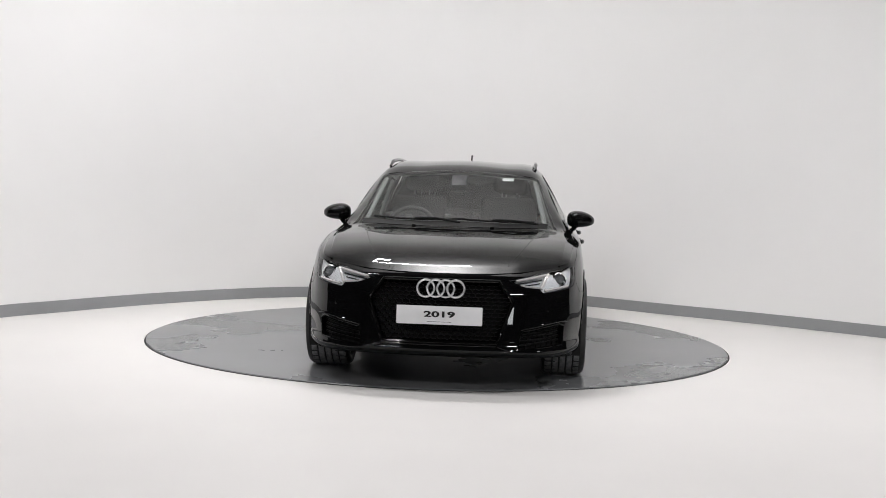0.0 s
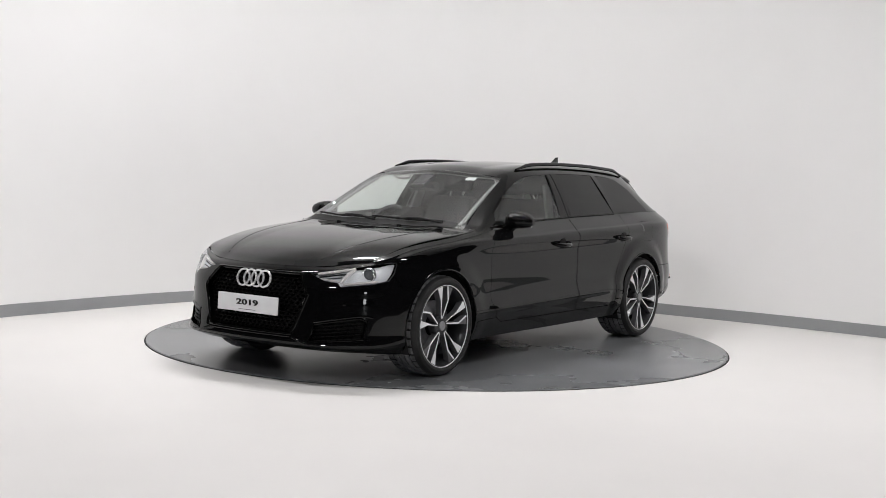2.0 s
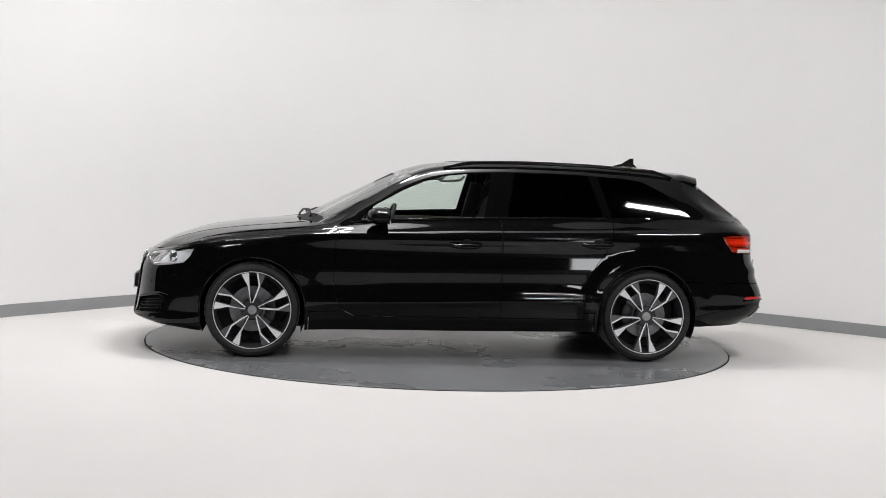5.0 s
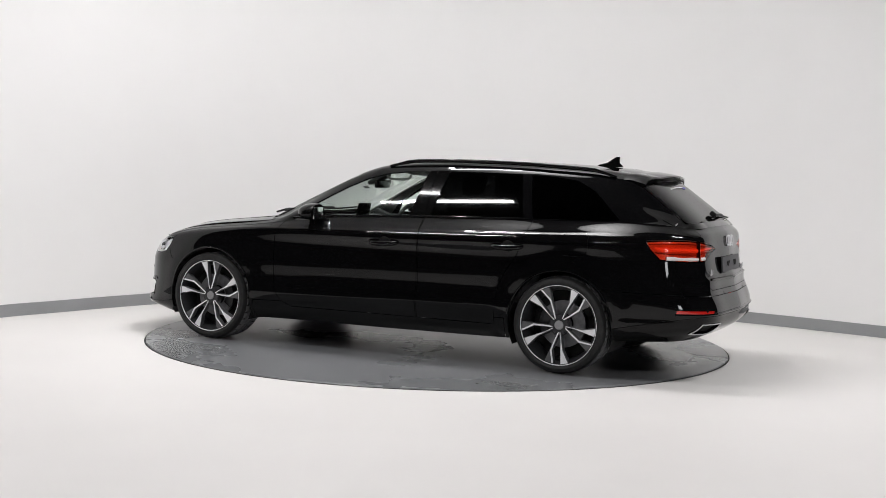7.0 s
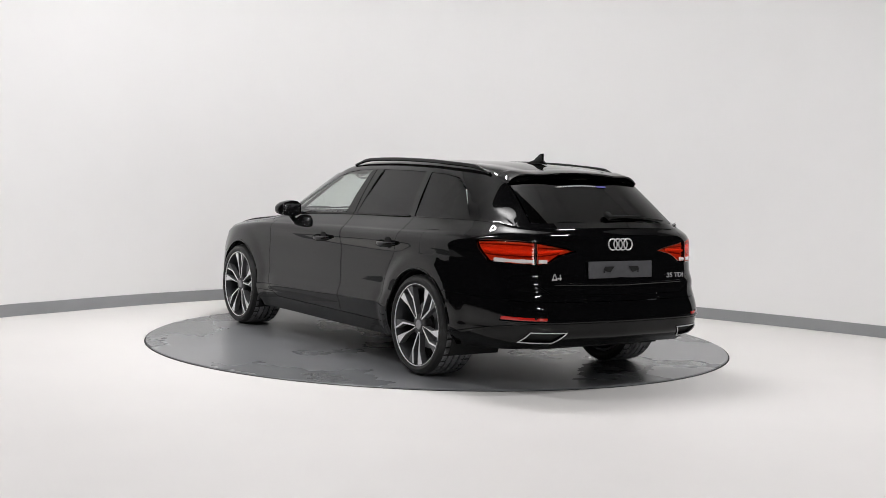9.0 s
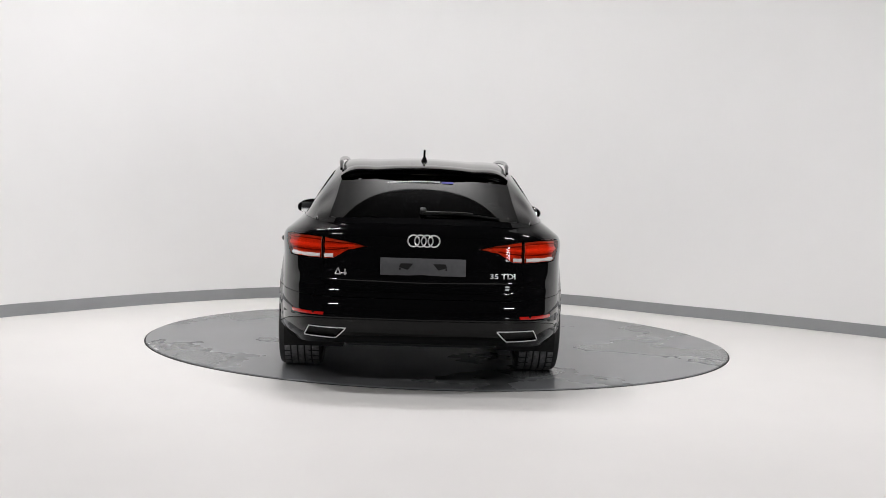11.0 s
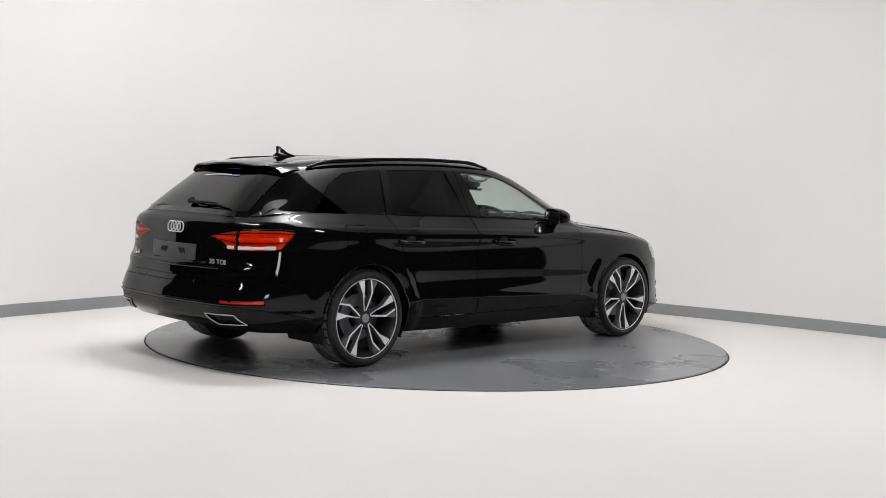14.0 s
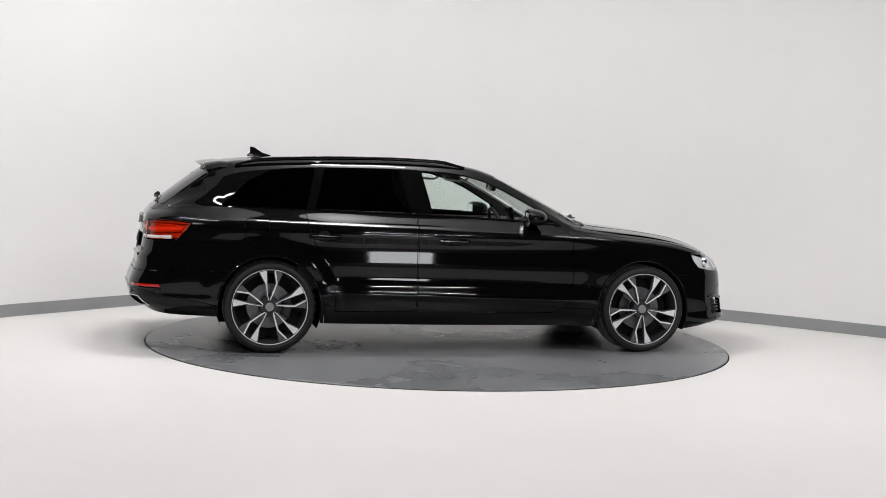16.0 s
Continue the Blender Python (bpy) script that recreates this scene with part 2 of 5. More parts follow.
tagged(part("ceiling", box_bm(18.2, 8.3, 0.15, at=pose(0, 3.15, ROOM_H + 0.12)), CEILING, smooth=False), "plain white painted studio ceiling", "ceiling", kind="structure")
tagged(part("ceiling_hall", box_bm(18.2, 12.2, 0.15, at=pose(0, -7.105, ROOM_H + 0.12)), DARK_CEILING, smooth=False), "dark charcoal hall ceiling", "ceiling", kind="structure")

# housings for every lamp, the added front pair too
for lx, ly, ll, lw, le, lr in LAMPS:
    holder = tagged(new("ceiling_light"), "slim white linear ceiling light", "ceiling light", group="ceiling lights")
    holder.matrix_world = pose(lx, ly, LAMP_Z, 0, 0, lr)
    part("housing", box_bm(ll + 0.06, lw + 0.05, 0.05, 0.008), LAMP_BODY, holder)
    for sx in (-1, 1):
        part("hanger", tube_bm([(sx * ll * 0.4, 0, 0.02), (sx * ll * 0.4, 0, ROOM_H - LAMP_Z + 0.05)], 0.004, 6), MATT_BLACK, holder)

# turntable
table = tagged(new("turntable"), "round scuffed grey vehicle turntable with mottled sheen in its colour, flush with the floor", "turntable")
prof = [(0.0, -0.03), (R_DISC, -0.03), (R_DISC, 0.004), (R_DISC - 0.006, 0.009), (1.2, 0.009), (0.0, 0.009)]
bm = bmesh.new()
n = 200
rings = []
for r, z in prof[1:-1]:
    rings.append([bm.verts.new((r * math.cos(2 * math.pi * i / n), r * math.sin(2 * math.pi * i / n), z)) for i in range(n)])
for a, b in zip(rings, rings[1:]):
    for i in range(n):
        bm.faces.new((a[i], a[(i + 1) % n], b[(i + 1) % n], b[i]))
bm.faces.new(rings[-1])
part("disc_top", bm, DISC, table, angle=20)
bm = bmesh.new()
rings = [[bm.verts.new((r * math.cos(2 * math.pi * i / n), r * math.sin(2 * math.pi * i / n), z)) for i in range(n)]
         for r, z in ((R_DISC + .001, -.03), (R_DISC + .001, .0035), (R_DISC + .007, .003), (R_DISC + .007, -.03))]
for a, b in zip(rings, rings[1:] + rings[:1]):
    for i in range(n):
        bm.faces.new((a[i], a[(i + 1) % n], b[(i + 1) % n], b[i]))
# dark ring drawn in place of the shaded gap round the disc
part("edge_gap_band", bm, GAP, table, "dark band standing in for the gap at the edge", angle=20)
TABLE_TOP = 0.009

# ---------------------------------------------------------------- the car: body surfaces
car = tagged(new("estate_car"), "glossy black estate car with two-tone alloy wheels on a turntable", "car")
AXLE, HUB_Z, HUB_Y = 1.41, 0.330, 0.887

# plan outline at mid height, from the nose's middle round to the tail's middle
BASE = np.array([(2.275, 0), (2.245, .38), (2.137, .652), (1.965, .803), (1.76, .880), (1.41, .919), (1.05, .910), (.6, .900), (0, .902), (-.6, .907),
                 (-1.05, .914), (-1.41, .914), (-1.77, .900), (-2.11, .824), (-2.308, .672), (-2.378, .35), (-2.40, 0)])
LZ = np.array([
    [.200, .200, .195, .185, .170, .180, .190, .195, .195, .200, .210, .235, .250, .255, .265, .275, .275],
    [.235, .235, .225, .220, .225, .240, .255, .262, .265, .268, .272, .295, .315, .320, .330, .335, .335],
    [.300, .300, .300, .305, .320, .350, .380, .390, .400, .405, .410, .420, .425, .430, .430, .430, .430],
    [.420, .420, .410, .415, .430, .460, .485, .490, .495, .500, .500, .500, .505, .510, .505, .500, .500],
    [.540, .540, .530, .530, .550, .590, .625, .630, .635, .640, .640, .640, .630, .625, .625, .625, .625],
    [.620, .620, .610, .615, .650, .705, .750, .765, .770, .775, .780, .785, .780, .775, .775, .775, .775],
    [.680, .682, .690, .712, .760, .812, .845, .858, .862, .870, .880, .890, .908, .920, .925, .925, .925],
])
INSET = np.array([
    [.060, .060, .060, .060, .060, .060, .060, .060, .060, .060, .060, .060, .070, .090, .110, .110, .110],
    [-.02, -.02, -.015, .000, .015, .020, .025, .025, .025, .025, .025, .022, .020, .020, .015, .010, .010],
    [-.015, -.015, -.015, .000, .004, .002, -.004, -.008, -.008, -.008, -.006, .002, .004, .000, -.025, -.030, -.030],
    [.000, .000, .000, .000, .000, .004, .007, .006, .006, .006, .007, .004, .000, -.005, -.022, -.024, -.024],
    [.010, .010, .006, .004, .004, .004, .004, .003, .003, .003, .003, .003, .002, .008, .020, .025, .025],
    [.033, .033, .018, .010, .018, .020, .012, .007, .005, .005, .005, .007, .006, .018, .052, .062, .062],
    [.075, .075, .060, .036, .038, .036, .018, .000, -.007, -.009, -.008, .004, .008, .024, .060, .072, .074],
])
# shoulder and belt line, which closes the bonnet's front edge and the tailgate's glass edge
TOP = np.array([(2.165, 0, .712), (2.125, .38, .718), (2.02, .60, .738), (1.885, .765, .772), (1.72, .803, .815), (1.41, .826, .857), (1.05, .836, .893),
                (.6, .808, .955), (0, .802, .992), (-.6, .802, 1.010), (-1.05, .800, 1.022), (-1.41, .795, 1.030), (-1.77, .762, 1.035), (-2.06, .704, 1.025),
                (-2.205, .58, 1.005), (-2.262, .33, 1.010), (-2.275, 0, 1.012)])


def outward(p):
    e = np.vstack([p[1] * (1, -1), p, p[-2] * (1, -1)])
    d = e[2:] - e[:-2]
    d /= np.linalg.norm(d, axis=1)[:, None]
    return np.stack([d[:, 1], -d[:, 0]], 1) * -1


NORM = outward(BASE)
if NORM[8, 1] < 0:
    NORM = -NORM
LEVELS = [np.column_stack([BASE - NORM * INSET[k][:, None], LZ[k]]) for k in range(7)] + [TOP]
S_KNOT = np.concatenate([[0], np.cumsum(np.linalg.norm(np.diff(BASE, axis=0), axis=1))])
V_KNOT = np.array([0, .065, .18, .30, .43, .56, .66, .80])
S_END, V_END = S_KNOT[-1], V_KNOT[-1]


def cubic(knots, pts):
    """C2 cubic spline, natural ends: a function of the parameter."""
    k, p = np.array(knots, float), np.array(pts, float)
    n = len(k)
    h = np.diff(k)
    A = np.zeros((n, n))
    B = np.zeros_like(p)
    A[0, 0] = A[-1, -1] = 1
    for i in range(1, n - 1):
        A[i, i - 1], A[i, i], A[i, i + 1] = h[i - 1], 2 * (h[i - 1] + h[i]), h[i]
        B[i] = 6 * ((p[i + 1] - p[i]) / h[i] - (p[i] - p[i - 1]) / h[i - 1])
    M = np.linalg.solve(A, B)

    def f(t):
        t = np.asarray(t, float)
        i = np.clip(np.searchsorted(k, t) - 1, 0, n - 2)
        a, b, hh = (k[i + 1] - t)[..., None], (t - k[i])[..., None], h[i][..., None]
        return (M[i] * a ** 3 + M[i + 1] * b ** 3) / (6 * hh) + (p[i] / hh - M[i] * hh / 6) * a + (p[i + 1] / hh - M[i + 1] * hh / 6) * b
    return f


def mirrored(knots, pts):
    f = np.array((1, -1, 1))
    k = np.concatenate([[-knots[2], -knots[1]], knots, [2 * knots[-1] - knots[-2], 2 * knots[-1] - knots[-3]]])
    p = np.vstack([pts[2] * f, pts[1] * f, pts, pts[-2] * f, pts[-3] * f])
    return cubic(k, p)


LEVEL_F = [mirrored(S_KNOT, L) for L in LEVELS]


def hermite(knots, pts, t):
    """Catmull-Rom with uneven knots along the first axis of pts (k, N, 3), at one t for each N."""
    n = len(knots)
    m = np.empty_like(pts)
    d = np.diff(pts, axis=0) / np.diff(knots)[:, None, None]
    m[0], m[-1] = d[0], d[-1]
    for i in range(1, n - 1):
        h0, h1 = knots[i] - knots[i - 1], knots[i + 1] - knots[i]
        m[i] = (d[i - 1] * h1 + d[i] * h0) / (h0 + h1)
    i = np.clip(np.searchsorted(knots, t) - 1, 0, n - 2)
    h = knots[i + 1] - knots[i]
    u = ((t - knots[i]) / h)[:, None]
    h = h[:, None]
    c = np.arange(len(t))
    return ((2 * u ** 3 - 3 * u ** 2 + 1) * pts[i, c] + (u ** 3 - 2 * u ** 2 + u) * h * m[i, c]
            + (3 * u ** 2 - 2 * u ** 3) * pts[i + 1, c] + (u ** 3 - u ** 2) * h * m[i + 1, c])


def ease(x, a, b):
    u = np.clip((x - a) / (b - a), 0, 1)
    return u * u * (3 - 2 * u)


def relief(s, v, x, z):
    """Pressed forms of the flank and tail: flared arches, the lower door crease, the ledge of the tailgate."""
    h = np.zeros_like(s)
    on_flank = ease(s, S_KNOT[3], S_KNOT[4]) * (1 - ease(s, S_KNOT[12], S_KNOT[13]))
    for cx, r0, r1, up in ((1.41, .41, .53, .006), (-1.41, .42, .525, .015)):
        r = np.hypot(x - cx, z - .33)
        h += up * (1 - ease(r, r0, r1)) * on_flank
    crease = .385 + (.85 - x) * .030
    along = ease(x, -1.05, -.80) * (1 - ease(x, .70, .98))
    h += .013 * np.where(z > crease, 1 - ease(z, crease, crease + .13), ease(z, crease - .045, crease)) * along
    shoulder = .878 + (.6 - x) * .027
    h += .006 * np.where(z > shoulder, 1 - ease(z, shoulder, shoulder + .02), ease(z, shoulder - .10, shoulder)) * ease(s, S_KNOT[5], S_KNOT[6]) * (1 - ease(s, S_KNOT[12], S_KNOT[13]))
    tail = ease(s, S_KNOT[13], S_KNOT[14])
    h += tail * .012 * np.where(v > .470, 1 - ease(v, .470, .525), ease(v, .415, .470))
    return h


def side_surface(s, v):
    s, v = np.atleast_1d(np.asarray(s, float)), np.atleast_1d(np.asarray(v, float))
    p = hermite(V_KNOT, np.stack([f(s) for f in LEVEL_F]), v)
    n = np.column_stack([np.interp(s, S_KNOT, NORM[:, 0]), np.interp(s, S_KNOT, NORM[:, 1])])
    p[:, :2] += n * relief(s, v, p[:, 0], p[:, 2])[:, None]
    return p


# lines of the upper body, each (x, y, z) from the nose back
CENTRE = [(2.165, 0, .712), (2.08, 0, .763), (1.95, 0, .818), (1.75, 0, .870), (1.45, 0, .916), (1.22, 0, .939), (1.10, 0, .950), (1.04, 0, .975), (.9, 0, 1.050), (.7, 0, 1.155),
          (.5, 0, 1.252), (.30, 0, 1.338), (.12, 0, 1.386), (-.2, 0, 1.412), (-.6, 0, 1.421), (-1.0, 0, 1.417), (-1.4, 0, 1.406), (-1.65, 0, 1.385), (-1.84, 0, 1.354),
          (-1.93, 0, 1.285), (-2.05, 0, 1.195), (-2.2, 0, 1.075), (-2.275, 0, 1.012)]
QUARTER = [(2.128, .36, .718), (2.04, .35, .772), (1.95, .345, .809), (1.75, .34, .864), (1.45, .34, .912), (1.22, .34, .935), (1.065, .34, .950), (1.0, .34, .975), (.86, .335, 1.047), (.7, .33, 1.130),
           (.5, .32, 1.228), (.30, .31, 1.318), (.12, .30, 1.370), (-.2, .30, 1.398), (-.6, .30, 1.408), (-1.0, .30, 1.404), (-1.4, .295, 1.392), (-1.65, .29, 1.370), (-1.83, .285, 1.339),
           (-1.92, .29, 1.272), (-2.04, .30, 1.185), (-2.19, .32, 1.070), (-2.262, .33, 1.010)]
EDGE = [(2.03, .585, .737), (1.98, .59, .770), (1.90, .60, .803), (1.72, .615, .854), (1.45, .635, .897), (1.22, .66, .920), (.985, .685, .945), (.93, .68, .965), (.80, .662, 1.032), (.66, .645, 1.105),
        (.48, .622, 1.198), (.29, .597, 1.283), (.12, .580, 1.335), (-.2, .566, 1.372), (-.6, .558, 1.384), (-1.0, .553, 1.380), (-1.4, .543, 1.360), (-1.65, .53, 1.333), (-1.80, .52, 1.300),
        (-1.89, .53, 1.245), (-2.0, .545, 1.165), (-2.14, .57, 1.060), (-2.205, .58, 1.005)]
RAIL = [(1.97, .67, .748), (1.93, .675, .774), (1.86, .69, .800), (1.70, .705, .845), (1.45, .725, .887), (1.22, .742, .910), (.96, .748, .936), (.90, .735, .952), (.77, .705, 1.020), (.64, .682, 1.090),
        (.46, .656, 1.176), (.28, .632, 1.256), (.11, .614, 1.308), (-.2, .600, 1.346), (-.6, .593, 1.358), (-1.0, .588, 1.354), (-1.4, .578, 1.330), (-1.65, .568, 1.297), (-1.78, .565, 1.262),
        (-1.86, .575, 1.215), (-1.95, .592, 1.145), (-2.09, .625, 1.055), (-2.16, .635, 1.008)]
BELT_F = LEVEL_F[7]
_s = np.linspace(S_KNOT[3] * 0.98, S_KNOT[13] * 1.02, 600)
_b = BELT_F(_s)


def belt_at(x):
    o = np.argsort(_b[:, 0])
    return np.array([np.interp(x, _b[o, 0], _b[o, 1]), np.interp(x, _b[o, 0], _b[o, 2])])


BELT, MID = [], []
xf, xr = TOP[3][0], TOP[13][0]
for i in range(len(RAIL)):
    xk = RAIL[i][0]
    if xk > 1.0:
        xk = 1.0 + (xk - 1.0) * (xf - 1.0) / (RAIL[0][0] - 1.0)
    if xk < -1.4:
        xk = -1.4 + (xk + 1.4) * (xr + 1.4) / (RAIL[-1][0] + 1.4)
    y, z = belt_at(xk)
    BELT.append((xk, y, z))
    w = 0.013 if -1.9 < xk < 0.8 else 0.004
    MID.append(((xk + RAIL[i][0]) / 2, (y + RAIL[i][1]) / 2 + w, (z + RAIL[i][2]) / 2 + w * 0.3))
ROWS = [BELT, MID, RAIL, EDGE, QUARTER, CENTRE]
K_KNOT = np.array([0, .19, .37, .42, .68, .98])
X_KNOT = np.array([p[0] for p in CENTRE])
T_KNOT = np.concatenate([[0], np.cumsum(np.linalg.norm(np.diff(np.array(CENTRE), axis=0), axis=1))])
T_END, K_END = T_KNOT[-1], K_KNOT[-1]


def pchip(knots, pts):
    """Shape-keeping cubic, with no overshoot."""
    k, p = np.array(knots, float), np.array(pts, float)
    h, d = np.diff(k)[:, None], np.diff(p, axis=0) / np.diff(k)[:, None]
    m = np.zeros_like(p)
    m[0], m[-1] = d[0], d[-1]
    w1, w2 = 2 * h[1:] + h[:-1], h[1:] + 2 * h[:-1]
    same = d[:-1] * d[1:] > 0
    with np.errstate(divide="ignore", invalid="ignore"):
        m[1:-1] = np.where(same, (w1 + w2) / (w1 / d[:-1] + w2 / d[1:]), 0)

    def f(t):
        t = np.asarray(t, float)
        i = np.clip(np.searchsorted(k, t) - 1, 0, len(k) - 2)
        hh = h[i, 0]
        u = ((t - k[i]) / hh)[:, None]
        hh = hh[:, None]
        return ((2 * u ** 3 - 3 * u ** 2 + 1) * p[i] + (u ** 3 - 2 * u ** 2 + u) * hh * m[i] + (3 * u ** 2 - 2 * u ** 3) * p[i + 1] + (u ** 3 - u ** 2) * hh * m[i + 1])
    return f


ROW_F = [pchip(T_KNOT, r) for r in ROWS]
K_EXT = np.concatenate([K_KNOT, [2 * K_KNOT[-1] - K_KNOT[-2]]])


def top_surface(t, k):
    t, k = np.atleast_1d(np.asarray(t, float)), np.atleast_1d(np.asarray(k, float))
    rows = [f(t) for f in ROW_F]
    rows.append(rows[-2] * (1, -1, 1))
    return hermite(K_EXT, np.stack(rows), k)


class Skin:
    """A surface cut up in its own parameter plane into panels."""

    def __init__(self, fn, us, vs, weld_u=(), weld_v=()):
        self.fn, self.weld_u, self.weld_v = fn, weld_u, weld_v
        self.us, self.vs = us, vs
        bm = self.bm = bmesh.new()
        self.region = bm.faces.layers.string.new("region")
        g = [[bm.verts.new((u, v, 0)) for v in vs] for u in us]
        for i in range(len(us) - 1):
            for j in range(len(vs) - 1):
                bm.faces.new((g[i][j], g[i + 1][j], g[i + 1][j + 1], g[i][j + 1]))
        uu, vv = np.meshgrid(np.linspace(us[0], us[-1], 260), np.linspace(vs[0], vs[-1], 70), indexing="ij")
        self.uv = np.column_stack([uu.ravel(), vv.ravel()])
        self.pts = fn(self.uv[:, 0], self.uv[:, 1])

    def find(self, a, b, axes, where):
        """The parameters at which the surface has these two coordinates."""
        q = np.array((a, b), float)
        ok = where(self.pts)
        cand = self.uv[ok][np.argmin(((self.pts[ok][:, axes] - q) ** 2).sum(1))]
        for _ in range(4):
            e = 1e-4
            trio = self.fn(cand[0] + np.array((0, e, 0)), cand[1] + np.array((0, 0, e)))[:, axes]
            p = trio[0]
            J = np.column_stack([(trio[1] - p) / e, (trio[2] - p) / e])
            try:
                st = np.linalg.lstsq(J, q - p, rcond=1e-3)[0]
            except np.linalg.LinAlgError:
                break
            n = np.linalg.norm(st)
            cand = cand + st * min(1, 0.03 / max(n, 1e-9))
            cand = np.clip(cand, (self.us[0], self.vs[0]), (self.us[-1], self.vs[-1]))
        return cand

    def polygon(self, pts, view="xz", where=lambda p: p[:, 0] < 99, step=0.05, closed=True):
        axes = {"xz": [0, 2], "yz": [1, 2], "xy": [0, 1]}[view]
        out = []
        n = len(pts)
        for i in range(n if closed else n - 1):
            a, b = np.array(pts[i], float), np.array(pts[(i + 1) % n], float)
            m = max(1, int(np.linalg.norm(b - a) / step))
            for k in range(m):
                out.append(self.find(*(a + (b - a) * k / m), axes, where))
        return out

    def cut(self, poly):
        bm = self.bm
        n = len(poly)
        allp = np.array(poly)
        lo0, hi0 = allp.min(0) - 0.002, allp.max(0) + 0.002
        cand = [f for f in bm.faces if not (min(v.co.x for v in f.verts) > hi0[0] or max(v.co.x for v in f.verts) < lo0[0]
                                            or min(v.co.y for v in f.verts) > hi0[1] or max(v.co.y for v in f.verts) < lo0[1])]
        for i in range(n):
            a, b = poly[i], poly[(i + 1) % n]
            d = b - a
            if np.linalg.norm(d) < 1e-5:
                continue
            lo, hi = np.minimum(a, b) - 1e-4, np.maximum(a, b) + 1e-4
            near = []
            for f in cand:
                c = f.verts
                x0 = min(v.co.x for v in c)
                if x0 > hi[0]:
                    continue
                if max(v.co.x for v in c) < lo[0] or min(v.co.y for v in c) > hi[1] or max(v.co.y for v in c) < lo[1]:
                    continue
                near.append(f)
            geom = set(near)
            for f in near:
                geom.update(f.edges)
                geom.update(f.verts)
            had = set(near)
            out = bmesh.ops.bisect_plane(bm, geom=list(geom), dist=1e-5, plane_co=(a[0], a[1], 0), plane_no=(-d[1], d[0], 0))
            cand += [f for f in out["geom"] if isinstance(f, bmesh.types.BMFace) and f not in had]

    def claim(self, poly, name):
        """Cut a panel out, and name its faces; later panels win."""
        self.cut(poly)
        P = np.array(poly)
        Q = np.roll(P, -1, 0)
        lo, hi = P.min(0), P.max(0)
        for f in self.bm.faces:
            c = f.calc_center_median()
            if not (lo[0] <= c.x <= hi[0] and lo[1] <= c.y <= hi[1]):
                continue
            cross = ((P[:, 1] > c.y) != (Q[:, 1] > c.y))
            with np.errstate(divide="ignore", invalid="ignore"):
                xs = P[:, 0] + (c.y - P[:, 1]) * (Q[:, 0] - P[:, 0]) / (Q[:, 1] - P[:, 1])
            if (cross & (c.x < xs)).sum() % 2:
                f[self.region] = name.encode()

    def names(self):
        return sorted({f[self.region].decode() for f in self.bm.faces})

    def normals(self, uv):
        e = 2e-3
        u, v = uv[:, 0], uv[:, 1]
        u0, u1 = np.clip(u - e, self.us[0], self.us[-1]), np.clip(u + e, self.us[0], self.us[-1])
        v0, v1 = np.clip(v - e, self.vs[0], self.vs[-1]), np.clip(v + e, self.vs[0], self.vs[-1])
        n = np.cross(self.fn(u1, v) - self.fn(u0, v), self.fn(u, v1) - self.fn(u, v0))
        return n / np.maximum(np.linalg.norm(n, axis=1), 1e-12)[:, None]

    def piece(self, names, gap=0.002, fold=0.012, lift=0.0):
        """Vertices, faces and normals of a panel, its rim folded inwards."""
        keep = [f for f in self.bm.faces if f[self.region].decode() in names]
        index, uv, faces = {}, [], []
        for f in keep:
            row = []
            for v in f.verts:
                if v not in index:
                    index[v] = len(uv)
                    uv.append((v.co.x, v.co.y))
                row.append(index[v])
            faces.append(row)
        uv = np.array(uv)
        count = {}
        for r in faces:
            for a, b in zip(r, r[1:] + r[:1]):
                key = (min(a, b), max(a, b))
                count[key] = None if key in count else (a, b)
        rim = [e for e in count.values() if e]

        def on_weld(i):
            return any(abs(uv[i, 0] - w) < 1e-4 for w in self.weld_u) or any(abs(uv[i, 1] - w) < 1e-4 for w in self.weld_v)
        rim = [(a, b) for a, b in rim if not (on_weld(a) and on_weld(b))]
        shift = np.zeros_like(uv)
        cnt = np.zeros(len(uv))
        for a, b in rim:
            d = uv[b] - uv[a]
            n = np.array((-d[1], d[0])) / max(np.linalg.norm(d), 1e-9)
            for i in (a, b):
                shift[i] += n
                cnt[i] += 1
        ok = cnt > 0
        ln = np.maximum(np.linalg.norm(shift, axis=1), 1e-9)
        shift[ok] *= (gap / ln[ok])[:, None]
        flat = uv.copy()
        for i in np.nonzero(ok)[0]:
            if on_weld(i):
                if any(abs(uv[i, 0] - w) < 1e-4 for w in self.weld_u):
                    shift[i, 0] = 0
                else:
                    shift[i, 1] = 0
        flat += shift
        flat = np.clip(flat, (self.us[0], self.vs[0]), (self.us[-1], self.vs[-1]))
        P, N = self.fn(flat[:, 0], flat[:, 1]), self.normals(flat)
        P = P + N * lift
        V, NN, F = [*P], [*N], [tuple(r) for r in faces]
        if fold:
            made = {}
            for a, b in rim:
                o = np.cross(P[b] - P[a], N[a])
                o /= max(np.linalg.norm(o), 1e-9)
                for i in (a, b):
                    if i not in made:
                        made[i] = (len(V), len(V) + 1)
                        V.extend([P[i], P[i] - N[i] * fold])
                        NN.extend([o, o])
                F.append((made[b][0], made[a][0], made[a][1], made[b][1]))
        return np.array(V), F, np.array(NN)

    def emit(self, name, names, mat, parent, label="", whole=True, even=None, **kw):
        """whole: one mesh across the middle. Otherwise one on each side. even: lays the panel on an even curve."""
        V, F, N = self.piece(names, **kw)
        if even:
            V, N = even(V, N)
        if not F:
            raise RuntimeError("empty panel " + name)
        flip = np.array((1, -1, 1))
